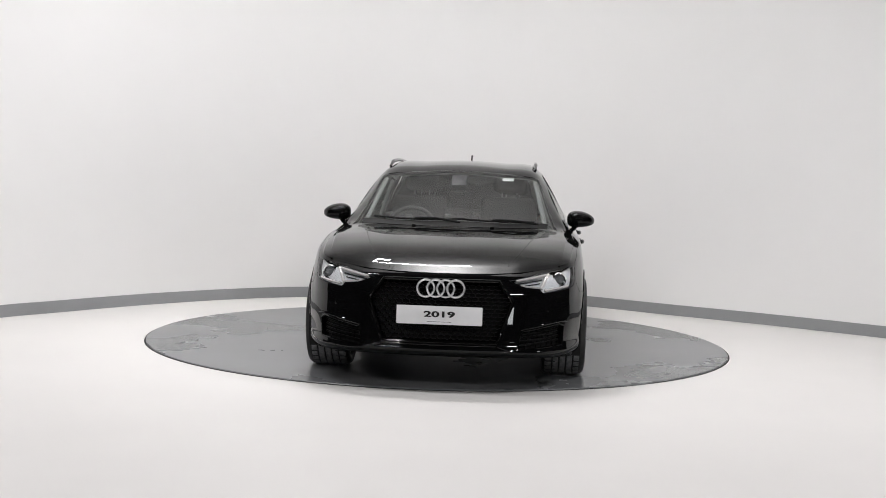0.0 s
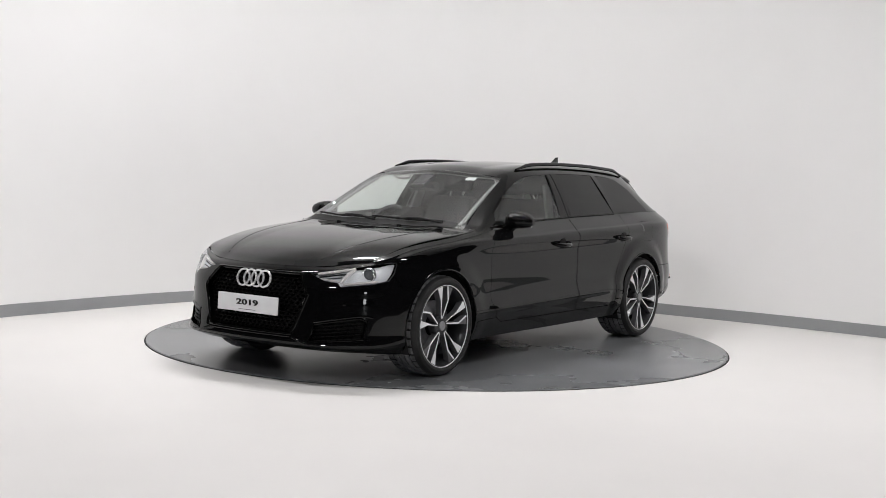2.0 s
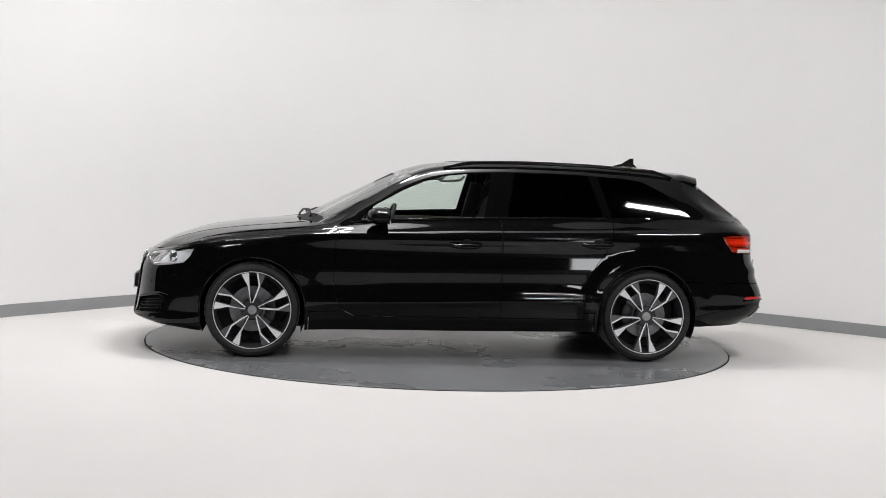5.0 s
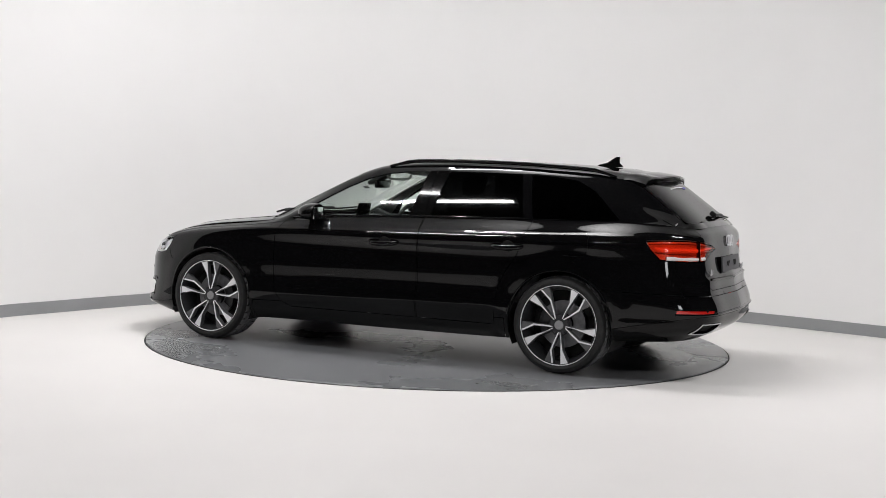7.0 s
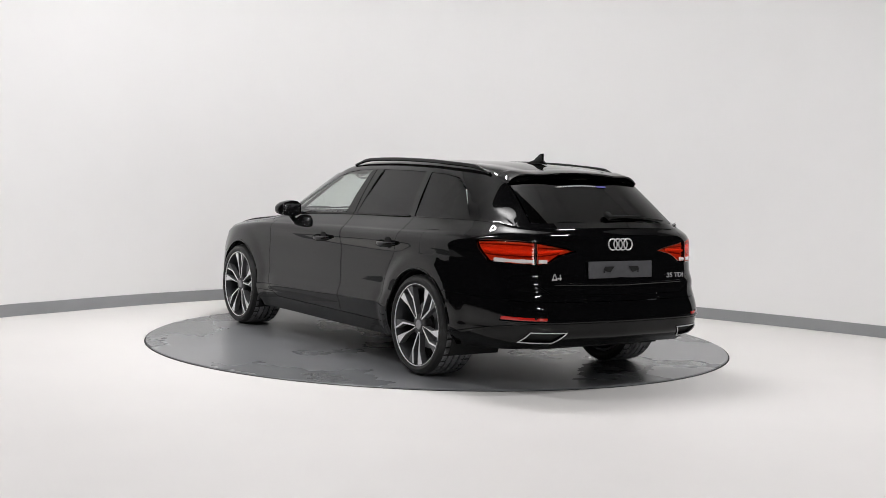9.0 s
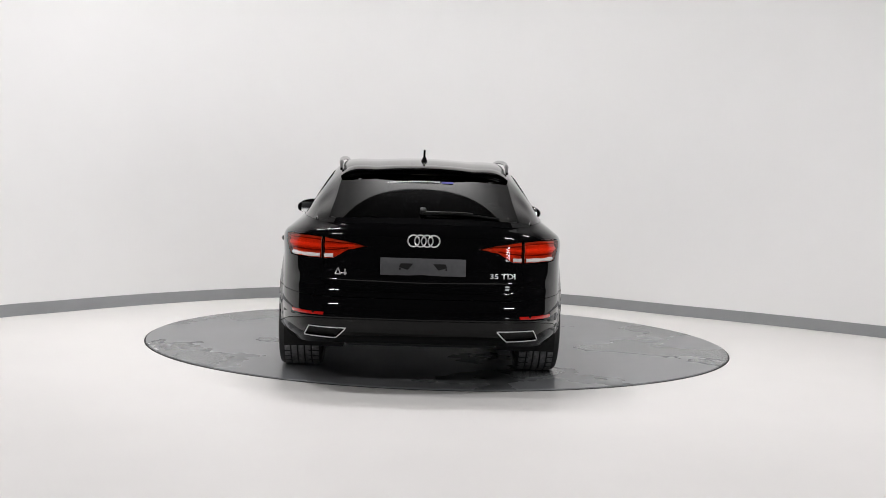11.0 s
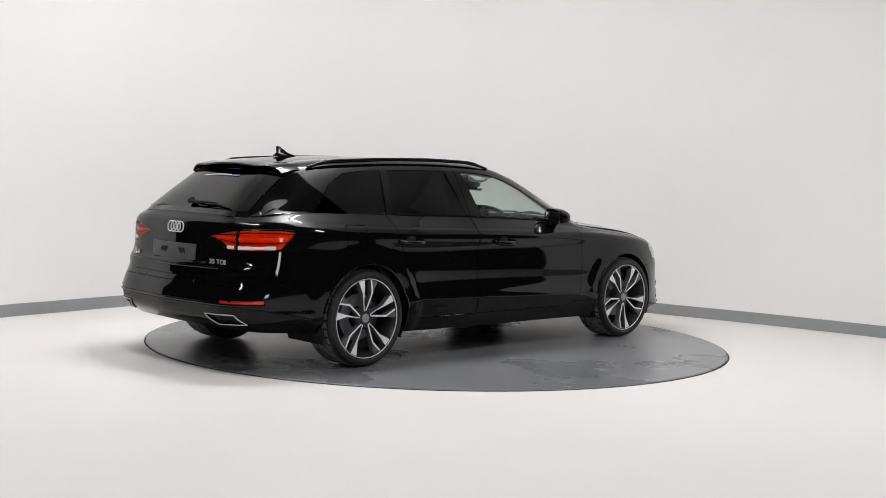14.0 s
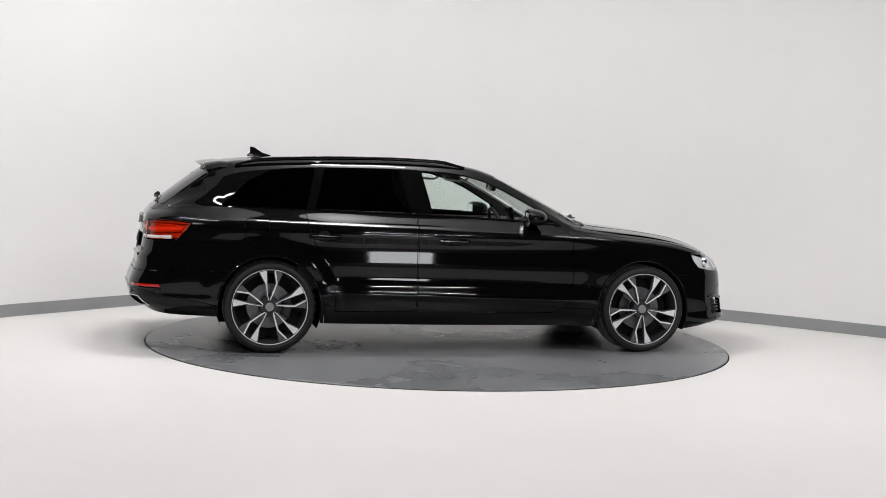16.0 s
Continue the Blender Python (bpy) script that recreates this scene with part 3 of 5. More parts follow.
        FM = [tuple(reversed(f)) for f in F]
        if whole:
            n = len(V)
            return [mesh_object(name, np.vstack([V, V * flip]), F + [tuple(i + n for i in f) for f in FM], mat, parent, label, normals=np.vstack([N, N * flip]))]
        return [mesh_object(name, V, F, mat, parent, label, normals=N), mesh_object(name, V * flip, FM, mat, parent, label, normals=N * flip)]


def spread(stops, step):
    out = [stops[0]]
    for a, b in zip(stops, stops[1:]):
        n = max(1, round((b - a) / step))
        out += [a + (b - a) * (i + 1) / n for i in range(n)]
    return out


SIDE = Skin(side_surface, spread(list(S_KNOT), 0.035), spread([0, .065], .026) + spread([.065, .30], .0157)[1:] + spread([.30, .36, .405], .026)[1:] + spread([.405, .525], .012)[1:] + spread([.525, .56, .66], .026)[1:] + spread([.66, .75, .80], .013)[1:], weld_u=(0.0, S_END))
ROOF = Skin(top_surface, spread(list(T_KNOT), 0.04), spread(list(K_KNOT), 0.03), weld_v=(K_END,))


def arc(cx, cz, r, a0, a1, n):
    return [(cx + r * math.cos(radians(a0 + (a1 - a0) * i / n)), cz + r * math.sin(radians(a0 + (a1 - a0) * i / n))) for i in range(n + 1)]


front = lambda p: p[:, 0] > 1.5
rear = lambda p: p[:, 0] < -1.5
flank = lambda p: (p[:, 0] < 1.95) & (p[:, 0] > -2.1)

# which faces are what before the panels are cut
for f in SIDE.bm.faces:
    f[SIDE.region] = b"wing"
for f in ROOF.bm.faces:
    f[ROOF.region] = b"roof"



def sx(x, v=0.5):
    """Parameter along the flank at this x."""
    return SIDE.find(x, 0.6, [0, 2], flank)[0]


ARCH_R = 0.362
# bumpers wrap from the middle to the wheel arches
SIDE.claim([np.array(p) for p in [(-0.01, -0.01), (sx(1.5), -0.01), (sx(1.5), .40), (sx(1.80), .50), (sx(1.86), .62), (S_KNOT[2], .645), (S_KNOT[1], .655), (-.01, .655)]], "front_bumper")
SIDE.claim([np.array(p) for p in [(-0.01, .655), (S_KNOT[1], .655), (S_KNOT[2], .645), (sx(1.86), .62), (sx(1.78), .70), (sx(1.5), .735), (sx(1.2), .745), (sx(.9), .75), (sx(.9), .81), (-.01, .81)]], "bonnet_edge")
SIDE.claim([np.array(p) for p in [(sx(-1.5), -.01), (S_END + .01, -.01), (S_END + .01, .37), (S_KNOT[14], .37), (S_KNOT[13], .38), (sx(-1.5), .39)]], "rear_bumper")
SIDE.claim([np.array(p) for p in [(sx(-1.5), -.01), (S_END + .01, -.01), (S_END + .01, .185), (S_KNOT[14], .185), (S_KNOT[13], .15), (sx(-1.7), .07), (sx(-1.5), .07)]], "diffuser")
SIDE.claim(SIDE.polygon([(0, .60), (.52, .60), (.62, .66), (.60, .80), (.585, .92), (.565, 1.02), (0, 1.03)], "yz", rear), "tailgate")
# sill and doors
SIDE.claim([np.array(p) for p in [(sx(1.02), -.01), (sx(-1.02), -.01), (sx(-1.02), .13), (sx(1.02), .13)]], "sill")
SIDE.claim(SIDE.polygon([(.78, .34), (.845, .45), (.85, .62), (.845, .80), (.80, .93), (.66, 1.2), (-.33, 1.2), (-.335, .99), (-.335, .30), (.70, .30)], "xz", flank), "front_door")
SIDE.claim(SIDE.polygon([(-.345, .30), (-.345, 1.2), (-1.16, 1.2), (-1.16, 1.0), (-1.13, .88), (-1.09, .78), (-1.02, .68), (-.965, .57), (-.94, .44), (-.945, .30)], "xz", flank), "rear_door")
SIDE.claim(SIDE.polygon([(-1.42, .80), (-1.42, .955), (-1.56, .96), (-1.59, .94), (-1.59, .82), (-1.56, .80)], "xz", flank), "fuel_flap")
# wheel openings
SIDE.claim(SIDE.polygon(arc(AXLE, HUB_Z, ARCH_R, 0, 360, 48)[:-1], "xz", flank), "open")
SIDE.claim(SIDE.polygon(arc(-AXLE, HUB_Z, ARCH_R, 0, 360, 48)[:-1], "xz", flank), "open")
SIDE.claim(SIDE.polygon([(AXLE - ARCH_R, HUB_Z), (AXLE - ARCH_R, .10), (AXLE + ARCH_R * .96, .10), (AXLE + ARCH_R, HUB_Z)], "xz", flank), "open")
SIDE.claim(SIDE.polygon([(-AXLE - ARCH_R, HUB_Z), (-AXLE - ARCH_R * .97, .10), (-AXLE + ARCH_R, .10), (-AXLE + ARCH_R, HUB_Z)], "xz", flank), "open")
# front: grille, side vents, headlamps
SIDE.claim(SIDE.polygon([(0, .672), (.355, .672), (.445, .55), (.35, .298), (0, .293)], "yz", front, .04), "grille_open")
SIDE.claim(SIDE.polygon([(.50, .372), (.735, .415), (.765, .395), (.755, .285), (.475, .262)], "yz", front, .04), "vent_open")
LAMP_EDGE = [("f", .415, .678), ("f", .52, .702), ("f", .62, .725), ("f", .72, .743), ("s", 1.87, .757), ("s", 1.822, .757), ("s", 1.818, .745), ("s", 1.845, .692), ("s", 1.89, .645),
             ("f", .78, .626), ("f", .70, .615), ("f", .63, .606), ("f", .605, .630), ("f", .52, .640), ("f", .46, .662)]
LAMP_UV = [SIDE.find(a, b, [1, 2] if k == "f" else [0, 2], front if k == "f" else flank) for k, a, b in LAMP_EDGE]
SIDE.claim(LAMP_UV, "headlamp")
SIDE.claim(SIDE.polygon([(.455, .380), (.68, .384), (.715, .322), (.52, .314)], "yz", rear, .05), "exhaust_open")
# rear: tail lamps, reflectors, exhaust trims
SIDE.claim(SIDE.polygon([(.335, .868), (.43, .893), (.61, .922), (.612, .922), (.612, .787), (.55, .790), (.46, .842)], "yz", rear, .03), "tail_lamp_inner")
TAIL_OUT = [SIDE.find(.620, .922, [1, 2], rear), SIDE.find(.72, .932, [1, 2], rear), SIDE.find(-2.06, .932, [0, 2], flank), SIDE.find(-1.97, .922, [0, 2], flank),
            SIDE.find(-2.00, .87, [0, 2], flank), SIDE.find(-2.065, .80, [0, 2], flank), SIDE.find(.72, .787, [1, 2], rear), SIDE.find(.620, .787, [1, 2], rear)]
SIDE.claim(TAIL_OUT, "tail_lamp_outer")
SIDE.claim(SIDE.polygon([(.59, .472), (.80, .476), (.80, .446), (.60, .440)], "yz", rear, .05), "reflector")
# upper body: glass and lids
cabin = lambda p: (p[:, 0] < 1.3) & (p[:, 0] > -2.3)
t_at = lambda x: float(np.interp(-x, -X_KNOT, T_KNOT))
ROOF.claim([np.array(p) for p in [(-.01, -.01), (t_at(1.10), -.01), (t_at(1.10), K_END + .01), (-.01, K_END + .01)]], "bonnet")
ROOF.claim([np.array(p) for p in [(t_at(1.10), .388), (t_at(1.06), K_END + .01), (t_at(.30), K_END + .01), (t_at(.30), .425)]], "windscreen")
FRONT_PANE = [(.665, .972), (.60, 1.06), (.50, 1.118), (.35, 1.198), (.20, 1.262), (.05, 1.305), (-.10, 1.322), (-.285, 1.328), (-.215, 1.006)]
REAR_PANE = [(-.385, 1.012), (-.455, 1.333), (-.75, 1.334), (-1.005, 1.328), (-1.09, 1.026)]
QUARTER_PANE = [(-1.155, 1.030), (-1.075, 1.326), (-1.25, 1.318), (-1.41, 1.298), (-1.56, 1.225), (-1.68, 1.115), (-1.755, 1.050), (-1.74, 1.038)]
side_only = lambda p: (p[:, 1] > .55) & (p[:, 0] < .9)
ROOF.claim(ROOF.polygon([(.80, .90), (.66, 1.045), (.50, 1.145), (.35, 1.228), (.20, 1.292), (.05, 1.335), (-.10, 1.350), (-.35, 1.358), (-.335, .90)], "xz", side_only, .06), "front_door")
ROOF.claim(ROOF.polygon([(-.345, .90), (-.36, 1.358), (-.75, 1.362), (-1.045, 1.354), (-1.13, 1.02), (-1.16, .90)], "xz", side_only, .06), "rear_door")
ROOF.claim(ROOF.polygon(FRONT_PANE, "xz", side_only, .04), "front_window")
ROOF.claim(ROOF.polygon(REAR_PANE, "xz", side_only, .04), "rear_window")
ROOF.claim(ROOF.polygon(QUARTER_PANE, "xz", side_only, .04), "quarter_window")
t_sp, t_lo = t_at(-1.89), t_at(-2.235)
ROOF.claim([np.array(p) for p in [(t_at(-1.88), .395), (t_at(-1.88), K_END + .01), (T_END + .01, K_END + .01), (T_END + .01, .395)]], "tailgate")
ROOF.claim([np.array(p) for p in [(t_sp, .412), (t_sp, K_END + .01), (t_lo, K_END + .01), (t_lo, .41)]], "tail_window")

# ---------------------------------------------------------------- the car: panels


def even_curve(points, up, terms, slopes):
    """Bent glass: one low polynomial through a set of points, height along the axis up."""
    a, b = [k for k in range(3) if k != up]
    c = np.linalg.lstsq(terms(points[:, a], points[:, b]), points[:, up], rcond=None)[0]

    def lay(V, N):
        V = V.copy()
        V[:, up] = terms(V[:, a], V[:, b]) @ c
        da, db = slopes(V[:, a], V[:, b])
        M = np.zeros_like(V)
        M[:, up], M[:, a], M[:, b] = 1, -(da @ c), -(db @ c)
        M /= np.linalg.norm(M, axis=1)[:, None]
        return V, M * np.sign((M * N).sum(1).mean())
    return lay


one, nil = np.ones_like, np.zeros_like
SCREEN_TERMS = (lambda x, y: np.column_stack([one(x), x, x * x, y * y, x * y * y, y ** 4]),
                lambda x, y: (np.column_stack([nil(x), one(x), 2 * x, nil(x), y * y, nil(x)]), np.column_stack([nil(x), nil(x), nil(x), 2 * y, 2 * x * y, 4 * y ** 3])))
FLANK_TERMS = (lambda x, z: np.column_stack([one(x), x, z, x * x, x * z, z * z]),
               lambda x, z: (np.column_stack([nil(x), one(x), nil(x), 2 * x, z, nil(x)]), np.column_stack([nil(x), nil(x), one(x), nil(x), x, 2 * z])))
EVEN_FRONT = even_curve(ROOF.piece(["windscreen"], fold=0.0)[0], 2, *SCREEN_TERMS)
EVEN_TAIL = even_curve(ROOF.piece(["tail_window"], fold=0.0, lift=-.002)[0], 2, *SCREEN_TERMS)
EVEN_SIDE = even_curve(ROOF.piece(["front_window", "rear_window", "quarter_window"], fold=0.0, lift=-.003)[0], 1, *FLANK_TERMS)
SIDE.emit("front_bumper", ["front_bumper"], PAINT, car)
for f in SIDE.bm.faces:
    if f[SIDE.region] == b"wing" and f.calc_center_median().x > sx(-.3):
        f[SIDE.region] = b"quarter_panel"
SIDE.emit("wing", ["wing"], PAINT, car, whole=False, fold=0.03)
SIDE.emit("quarter_panel", ["quarter_panel"], PAINT, car, whole=False, fold=0.03)
SIDE.emit("rear_bumper", ["rear_bumper"], PAINT, car)
SIDE.emit("diffuser", ["diffuser"], GLOSS_BLACK, car, "satin black lower rear apron")
SIDE.emit("sill", ["sill"], PAINT, car, whole=False)
V, F, N = SIDE.piece(["fuel_flap"])
mesh_object("fuel_flap", V * (1, -1, 1), [tuple(reversed(f)) for f in F], PAINT, car, normals=N * (1, -1, 1))
SIDE_PLAIN = SIDE.piece(["fuel_flap"], gap=0.0, fold=0.0)
mesh_object("wing_infill", SIDE_PLAIN[0], SIDE_PLAIN[1], PAINT, car, normals=SIDE_PLAIN[2])
SIDE.emit("reflector", ["reflector"], RED_LENS, car, "red bumper reflector", whole=False, lift=0.002)
ROOF.emit("roof", ["roof"], PAINT, car, gap=0.0, fold=0.02)
ROOF.emit("windscreen", ["windscreen"], CLEAR, car, "clear windscreen", fold=0.0, even=EVEN_FRONT)
ROOF.emit("quarter_window", ["quarter_window"], PRIVACY, car, "dark tinted side glass", whole=False, fold=0.0, lift=-0.002, even=EVEN_SIDE)


def merged(name, pieces, mat, mirror):
    """Panels of both surfaces in one mesh."""
    V, F, N = [], [], []
    for skin, names, kw in pieces:
        v, f, n = skin.piece(names, **kw)
        F += [tuple(i + len(V) for i in r) for r in f]
        V += [*v]
        N += [*n]
    V, N = np.array(V), np.array(N)
    flip = np.array((1, -1, 1))
    if mirror == "whole":
        k = len(V)
        F = F + [tuple(i + k for i in reversed(r)) for r in F]
        V, N = np.vstack([V, V * flip]), np.vstack([N, N * flip])
    elif mirror == "other":
        V, N, F = V * flip, N * flip, [tuple(reversed(r)) for r in F]
    return mesh_object(name, V, F, mat, car, normals=N)


bonnet = merged("bonnet", [(ROOF, ["bonnet"], dict(gap=0.0)), (SIDE, ["bonnet_edge"], {})], PAINT, "whole")
tailgate = merged("tailgate", [(ROOF, ["tailgate"], dict(gap=0.0)), (SIDE, ["tailgate"], dict(gap=0.0012, fold=0.005))], PAINT, "whole")
tw = ROOF.emit("tail_window", ["tail_window"], PRIVACY, tailgate, "dark tinted rear glass", fold=0.0, lift=-0.002, even=EVEN_TAIL)
doors = {}
for end in ("front", "rear"):
    for mir in ("this", "other"):
        d = merged("door", [(SIDE, [end + "_door"], {}), (ROOF, [end + "_door"], dict(gap=0.0, fold=0.01))], PAINT, mir)
        doors[end, mir] = d
    a, b = ROOF.emit("window", [end + "_window"], SIDE_GLASS if end == "front" else PRIVACY, None, "clear front side glass" if end == "front" else "dark tinted side glass",
                     whole=False, fold=0.0, lift=-0.002, even=EVEN_SIDE)
    a.parent, b.parent = doors[end, "this"], doors[end, "other"]

# inner shell that shades the cabin
ROOF.emit("headlining", ["roof"], HEADLINER, car, "pale grey headlining", fold=0.0, lift=-0.03)


def wheel_at(x, side, phase):
    """One wheel, its face outwards."""
    w = new("wheel")
    w.parent = car
    w.matrix_basis = pose(x, side * (HUB_Y + (0.005 if x < 0 else 0.0)), HUB_Z, 0, 0, 0 if side > 0 else 180)
    R, HW = 0.330, 0.122
    # tyre with ribs and cross grooves; y runs outwards, the outer face at 0.03
    prof = [(.262, .020), (.272, .030), (.292, .036), (.312, .030), (.324, .014), (.3285, -.004)]
    n = 72
    out = [(r, y) for r, y in prof]
    mid = []
    y = -.004
    for g in range(4):
        a = y - .036
        mid += [(R, y - .002), (R, a + .002), (R - .007, a), (R - .007, a - .009)]
        y = a - .009
    mid += [(R, y - .002), (R, -.215)]
    inner = [(.324, -.228), (.312, -.242), (.290, -.248), (.266, -.24), (.258, -.23), (.25, -.21), (.25, 0.0)]
    line = out + mid + inner
    for nm, sub, mt, lb in (("tyre", line, RUBBER, "low-profile black tyre"), ("tread", line[5:-6], TREAD, "dusty grooved tread")):
        closed = nm == "tyre"
        bm = bmesh.new()
        rings = []
        for i in range(n * 2):
            a = 2 * math.pi * i / (n * 2)
            ring = []
            for r, yy in sub:
                if closed:
                    rr = min(r, .3265)
                else:
                    rr = r - (.006 if (i % 4 == 0) and r > .3275 and (yy > -.05 or yy < -.17) else 0)
                ring.append(bm.verts.new((rr * math.cos(a + yy * 0.15), yy, rr * math.sin(a + yy * 0.15))))
            rings.append(ring)
        for i in range(n * 2):
            a, b = rings[i], rings[(i + 1) % (n * 2)]
            for j in range(len(sub) if closed else len(sub) - 1):
                k = (j + 1) % len(sub)
                bm.faces.new((a[j], a[k], b[k], b[j]))
        part(nm, bm, mt, w, lb, angle=30)
    # rim: barrel and lip
    rim = part("rim", lathe_bm([(.274, .022), (.276, .012), (.262, .002), (.250, -.02), (.244, -.10), (.250, -.20), (.262, -.225), (.240, -.225), (.232, -.10),
                                (.240, -.02), (.254, .010), (.262, .024)], 72), ALLOY_DARK, w, "dark grey alloy barrel", angle=30)
    part("lip", lathe_bm([(.2755, .0225), (.2750, .0275), (.2665, .0285), (.2640, .020)], 96), ALLOY_BRIGHT, w, "bright machined rim edge", angle=50)
    # five twin spokes: dark castings with machined faces, one prong broad at the rim, the other a thin line
    prong_a = [(.045, -.014), (.165, -.037), (.246, -.082), (.262, -.066), (.264, -.024), (.200, -.020), (.100, -.014), (.045, -.003)]
    face_a = [(.047, -.011), (.166, -.033), (.246, -.077), (.260, -.064), (.2625, -.026), (.200, -.0225), (.100, -.017), (.047, -.006)]
    prong_b = [(.045, -.004), (.100, .016), (.168, .040), (.263, .024), (.262, .060), (.250, .092), (.168, .056), (.050, .010)]
    face_b = [(.047, -.002), (.100, .018), (.169, .042), (.2625, .026), (.2625, .037), (.169, .0535), (.100, .029), (.050, .007)]
    for k in range(5):
        turn = pose(0, 0, 0, 0, 72 * k + phase, 0)
        for prong, face in ((prong_a, face_a), (prong_b, face_b)):
            for outline, top_off, bot_off, mat_, nm in ((prong, 0.0, -.040, SPOKE_GREY, "spoke"), (face, .0022, -.004, ALLOY_BRIGHT, "spoke_face")):
                bm = bmesh.new()
                top, bot = [], []
                for r, s in outline:
                    yy = 0.004 + 0.016 * min(1, max(0, (r - .05) / .17))
                    top.append(bm.verts.new((r, yy + top_off, s)))
                    bot.append(bm.verts.new((r, yy + bot_off, s)))
                q = len(outline)
                for i in range(q):
                    j = (i + 1) % q
                    bm.faces.new((top[i], top[j], bot[j], bot[i]))
                bm.faces.new(top)
                bm.faces.new(bot)
                bmesh.ops.transform(bm, matrix=turn @ Matrix.Diagonal((1.012, 1, 1.0, 1)), verts=bm.verts)
                part(nm, bm, mat_, w, "grey spoke" if nm == "spoke" else "machined spoke face", smooth=False)
        bolt = lathe_bm([(.001, .006), (.008, .006), (.010, .002), (.010, -.01), (.001, -.01)], 8)
        a = radians(72 * k + 36 - phase)
        bmesh.ops.transform(bolt, matrix=Matrix.Translation((.056 * math.cos(a), .0, .056 * math.sin(a))), verts=bolt.verts)
        part("bolt", bolt, LAMP_DARK, w)
    part("hub", lathe_bm([(.001, .006), (.045, .006), (.068, .001), (.074, -.008), (.074, -.05), (.001, -.05)], 40), LAMP_DARK, w, angle=30)
    part("cap", lathe_bm([(.001, .013), (.027, .013), (.031, .010), (.032, .004), (.001, .004)], 32), ALLOY_MID, w, "grey centre cap", angle=30)
    part("brake_disc", lathe_bm([(.075, -.075), (.160, -.075), (.160, -.100), (.075, -.100)], 56), STEEL, w, "plain steel brake disc", angle=30)
    part("backing_plate", lathe_bm([(.001, -.10), (.236, -.125), (.236, -.130), (.001, -.11)], 40), LINER, w, angle=30)
    c = prism_bm(arc(0, 0, .165, -35, 35, 8) + arc(0, 0, .09, 35, -35, 6), -.060, -.115, .006)
    bmesh.ops.transform(c, matrix=pose(0, 0, 0, 0, 180 if (x > 0) == (side > 0) else 0, 0), verts=c.verts)
    part("caliper", c, ALLOY_DARK, w, "grey brake caliper")
    return w


for wx in (AXLE, -AXLE):
    for ws in (1, -1):
        wheel_at(wx, ws, -90 if (wx > 0) == (ws > 0) else 90)

# wheel wells and underbody
for wx in (AXLE, -AXLE):
    for ws in (1, -1):
        bm = bmesh.new()
        a = arc(0, 0, ARCH_R + .012, -25, 205, 28)
        rows = [[bm.verts.new((wx + p, ws * yy, HUB_Z + q)) for p, q in a] for yy in (.885, .50)]
        for i in range(len(a) - 1):
            bm.faces.new((rows[0][i], rows[0][i + 1], rows[1][i + 1], rows[1][i]))
        bm.faces.new(rows[1])
        part("wheel_liner", bm, LINER, car)
part("underbody", box_bm(4.10, 0.96, .10, .03, pose(-.05, 0, .28)), LINER, car)
part("floor_pan", box_bm(1.95, 1.66, .10, .03, pose(0, 0, .262)), LINER, car)
part("front_undertray", box_bm(.38, 1.1, .04, .015, pose(1.96, 0, .225)), LINER, car)
part("rear_undertray", box_bm(.40, 1.2, .04, .015, pose(-2.02, 0, .31)), LINER, car)


def motions():
    rows, rows2 = [], []
    for i in range(0, 17):
        a = TURN_START + TURN_RATE * i
        rows.append((float(i), pose(0, 0, 0, 0, 0, a)))
        rows2.append((float(i), pose(0, 0, TABLE_TOP, 0, 0, a) @ pose(CAR_X, CAR_Y, 0)))
    walk(table, rows)
    walk(car, rows2)



# ---------------------------------------------------------------- the car: fittings


def spot(skin, a, b, axes, where, lift=0.0):
    uv = skin.find(a, b, axes, where)
    p = skin.fn(uv[:1], uv[1:])[0]
    n = skin.normals(uv[None])[0]
    return Vector(p + n * lift), Vector(n)


on_side = lambda x, z, lift=0.0: spot(SIDE, x, z, [0, 2], flank, lift)
on_front = lambda y, z, lift=0.0: spot(SIDE, y, z, [1, 2], front, lift)
on_rear = lambda y, z, lift=0.0: spot(SIDE, y, z, [1, 2], rear, lift)
on_roof = lambda x, y, lift=0.0: spot(ROOF, x, y, [0, 1], lambda p: p[:, 0] < 9, lift)


def flipped(bm):
    bmesh.ops.scale(bm, vec=(1, -1, 1), verts=bm.verts)
    return bm


def pair(name, make, mat, label="", parent=None, **kw):
    """The same part on either side."""
    out = []
    for m in (1, -1):
        bm = make()
        if m < 0:
            flipped(bm)
        out.append(part(name, bm, mat, parent or car, label, **kw))
    return out


# roof rails
rail_pts = []
for i in range(25):
    x = 0.06 - 1.72 * i / 24
    p, n = on_roof(x, 0.555 if x > -1.2 else 0.555 - (abs(x) - 1.2) * 0.05)
    lift = 0.022 * min(1, (i / 24) / 0.10, (1 - i / 24) / 0.08) + 0.002
    rail_pts.append((p.x, p.y + 0.012, p.z + lift))
pair("roof_rail", lambda: tube_bm(rail_pts, [0.014 if 1 < i < 23 else 0.010 for i in range(25)], 10), GLOSS_BLACK, "gloss black roof rail")
# aerial
bm = prism_bm([(-.10, 0), (.10, 0), (.075, .016), (.02, .03), (-.045, .072), (-.075, .075), (-.075, .03), (-.095, .012)], -.007, .007, .003)
for v in bm.verts:
    v.co.y *= 1 + max(0, (0.025 - v.co.z) / 0.025) * 2.2
p, n = on_roof(-1.44, 0)
part("aerial", bm, GLOSS_BLACK, car, "black shark-fin aerial", at=pose(p.x, 0, p.z - .003))


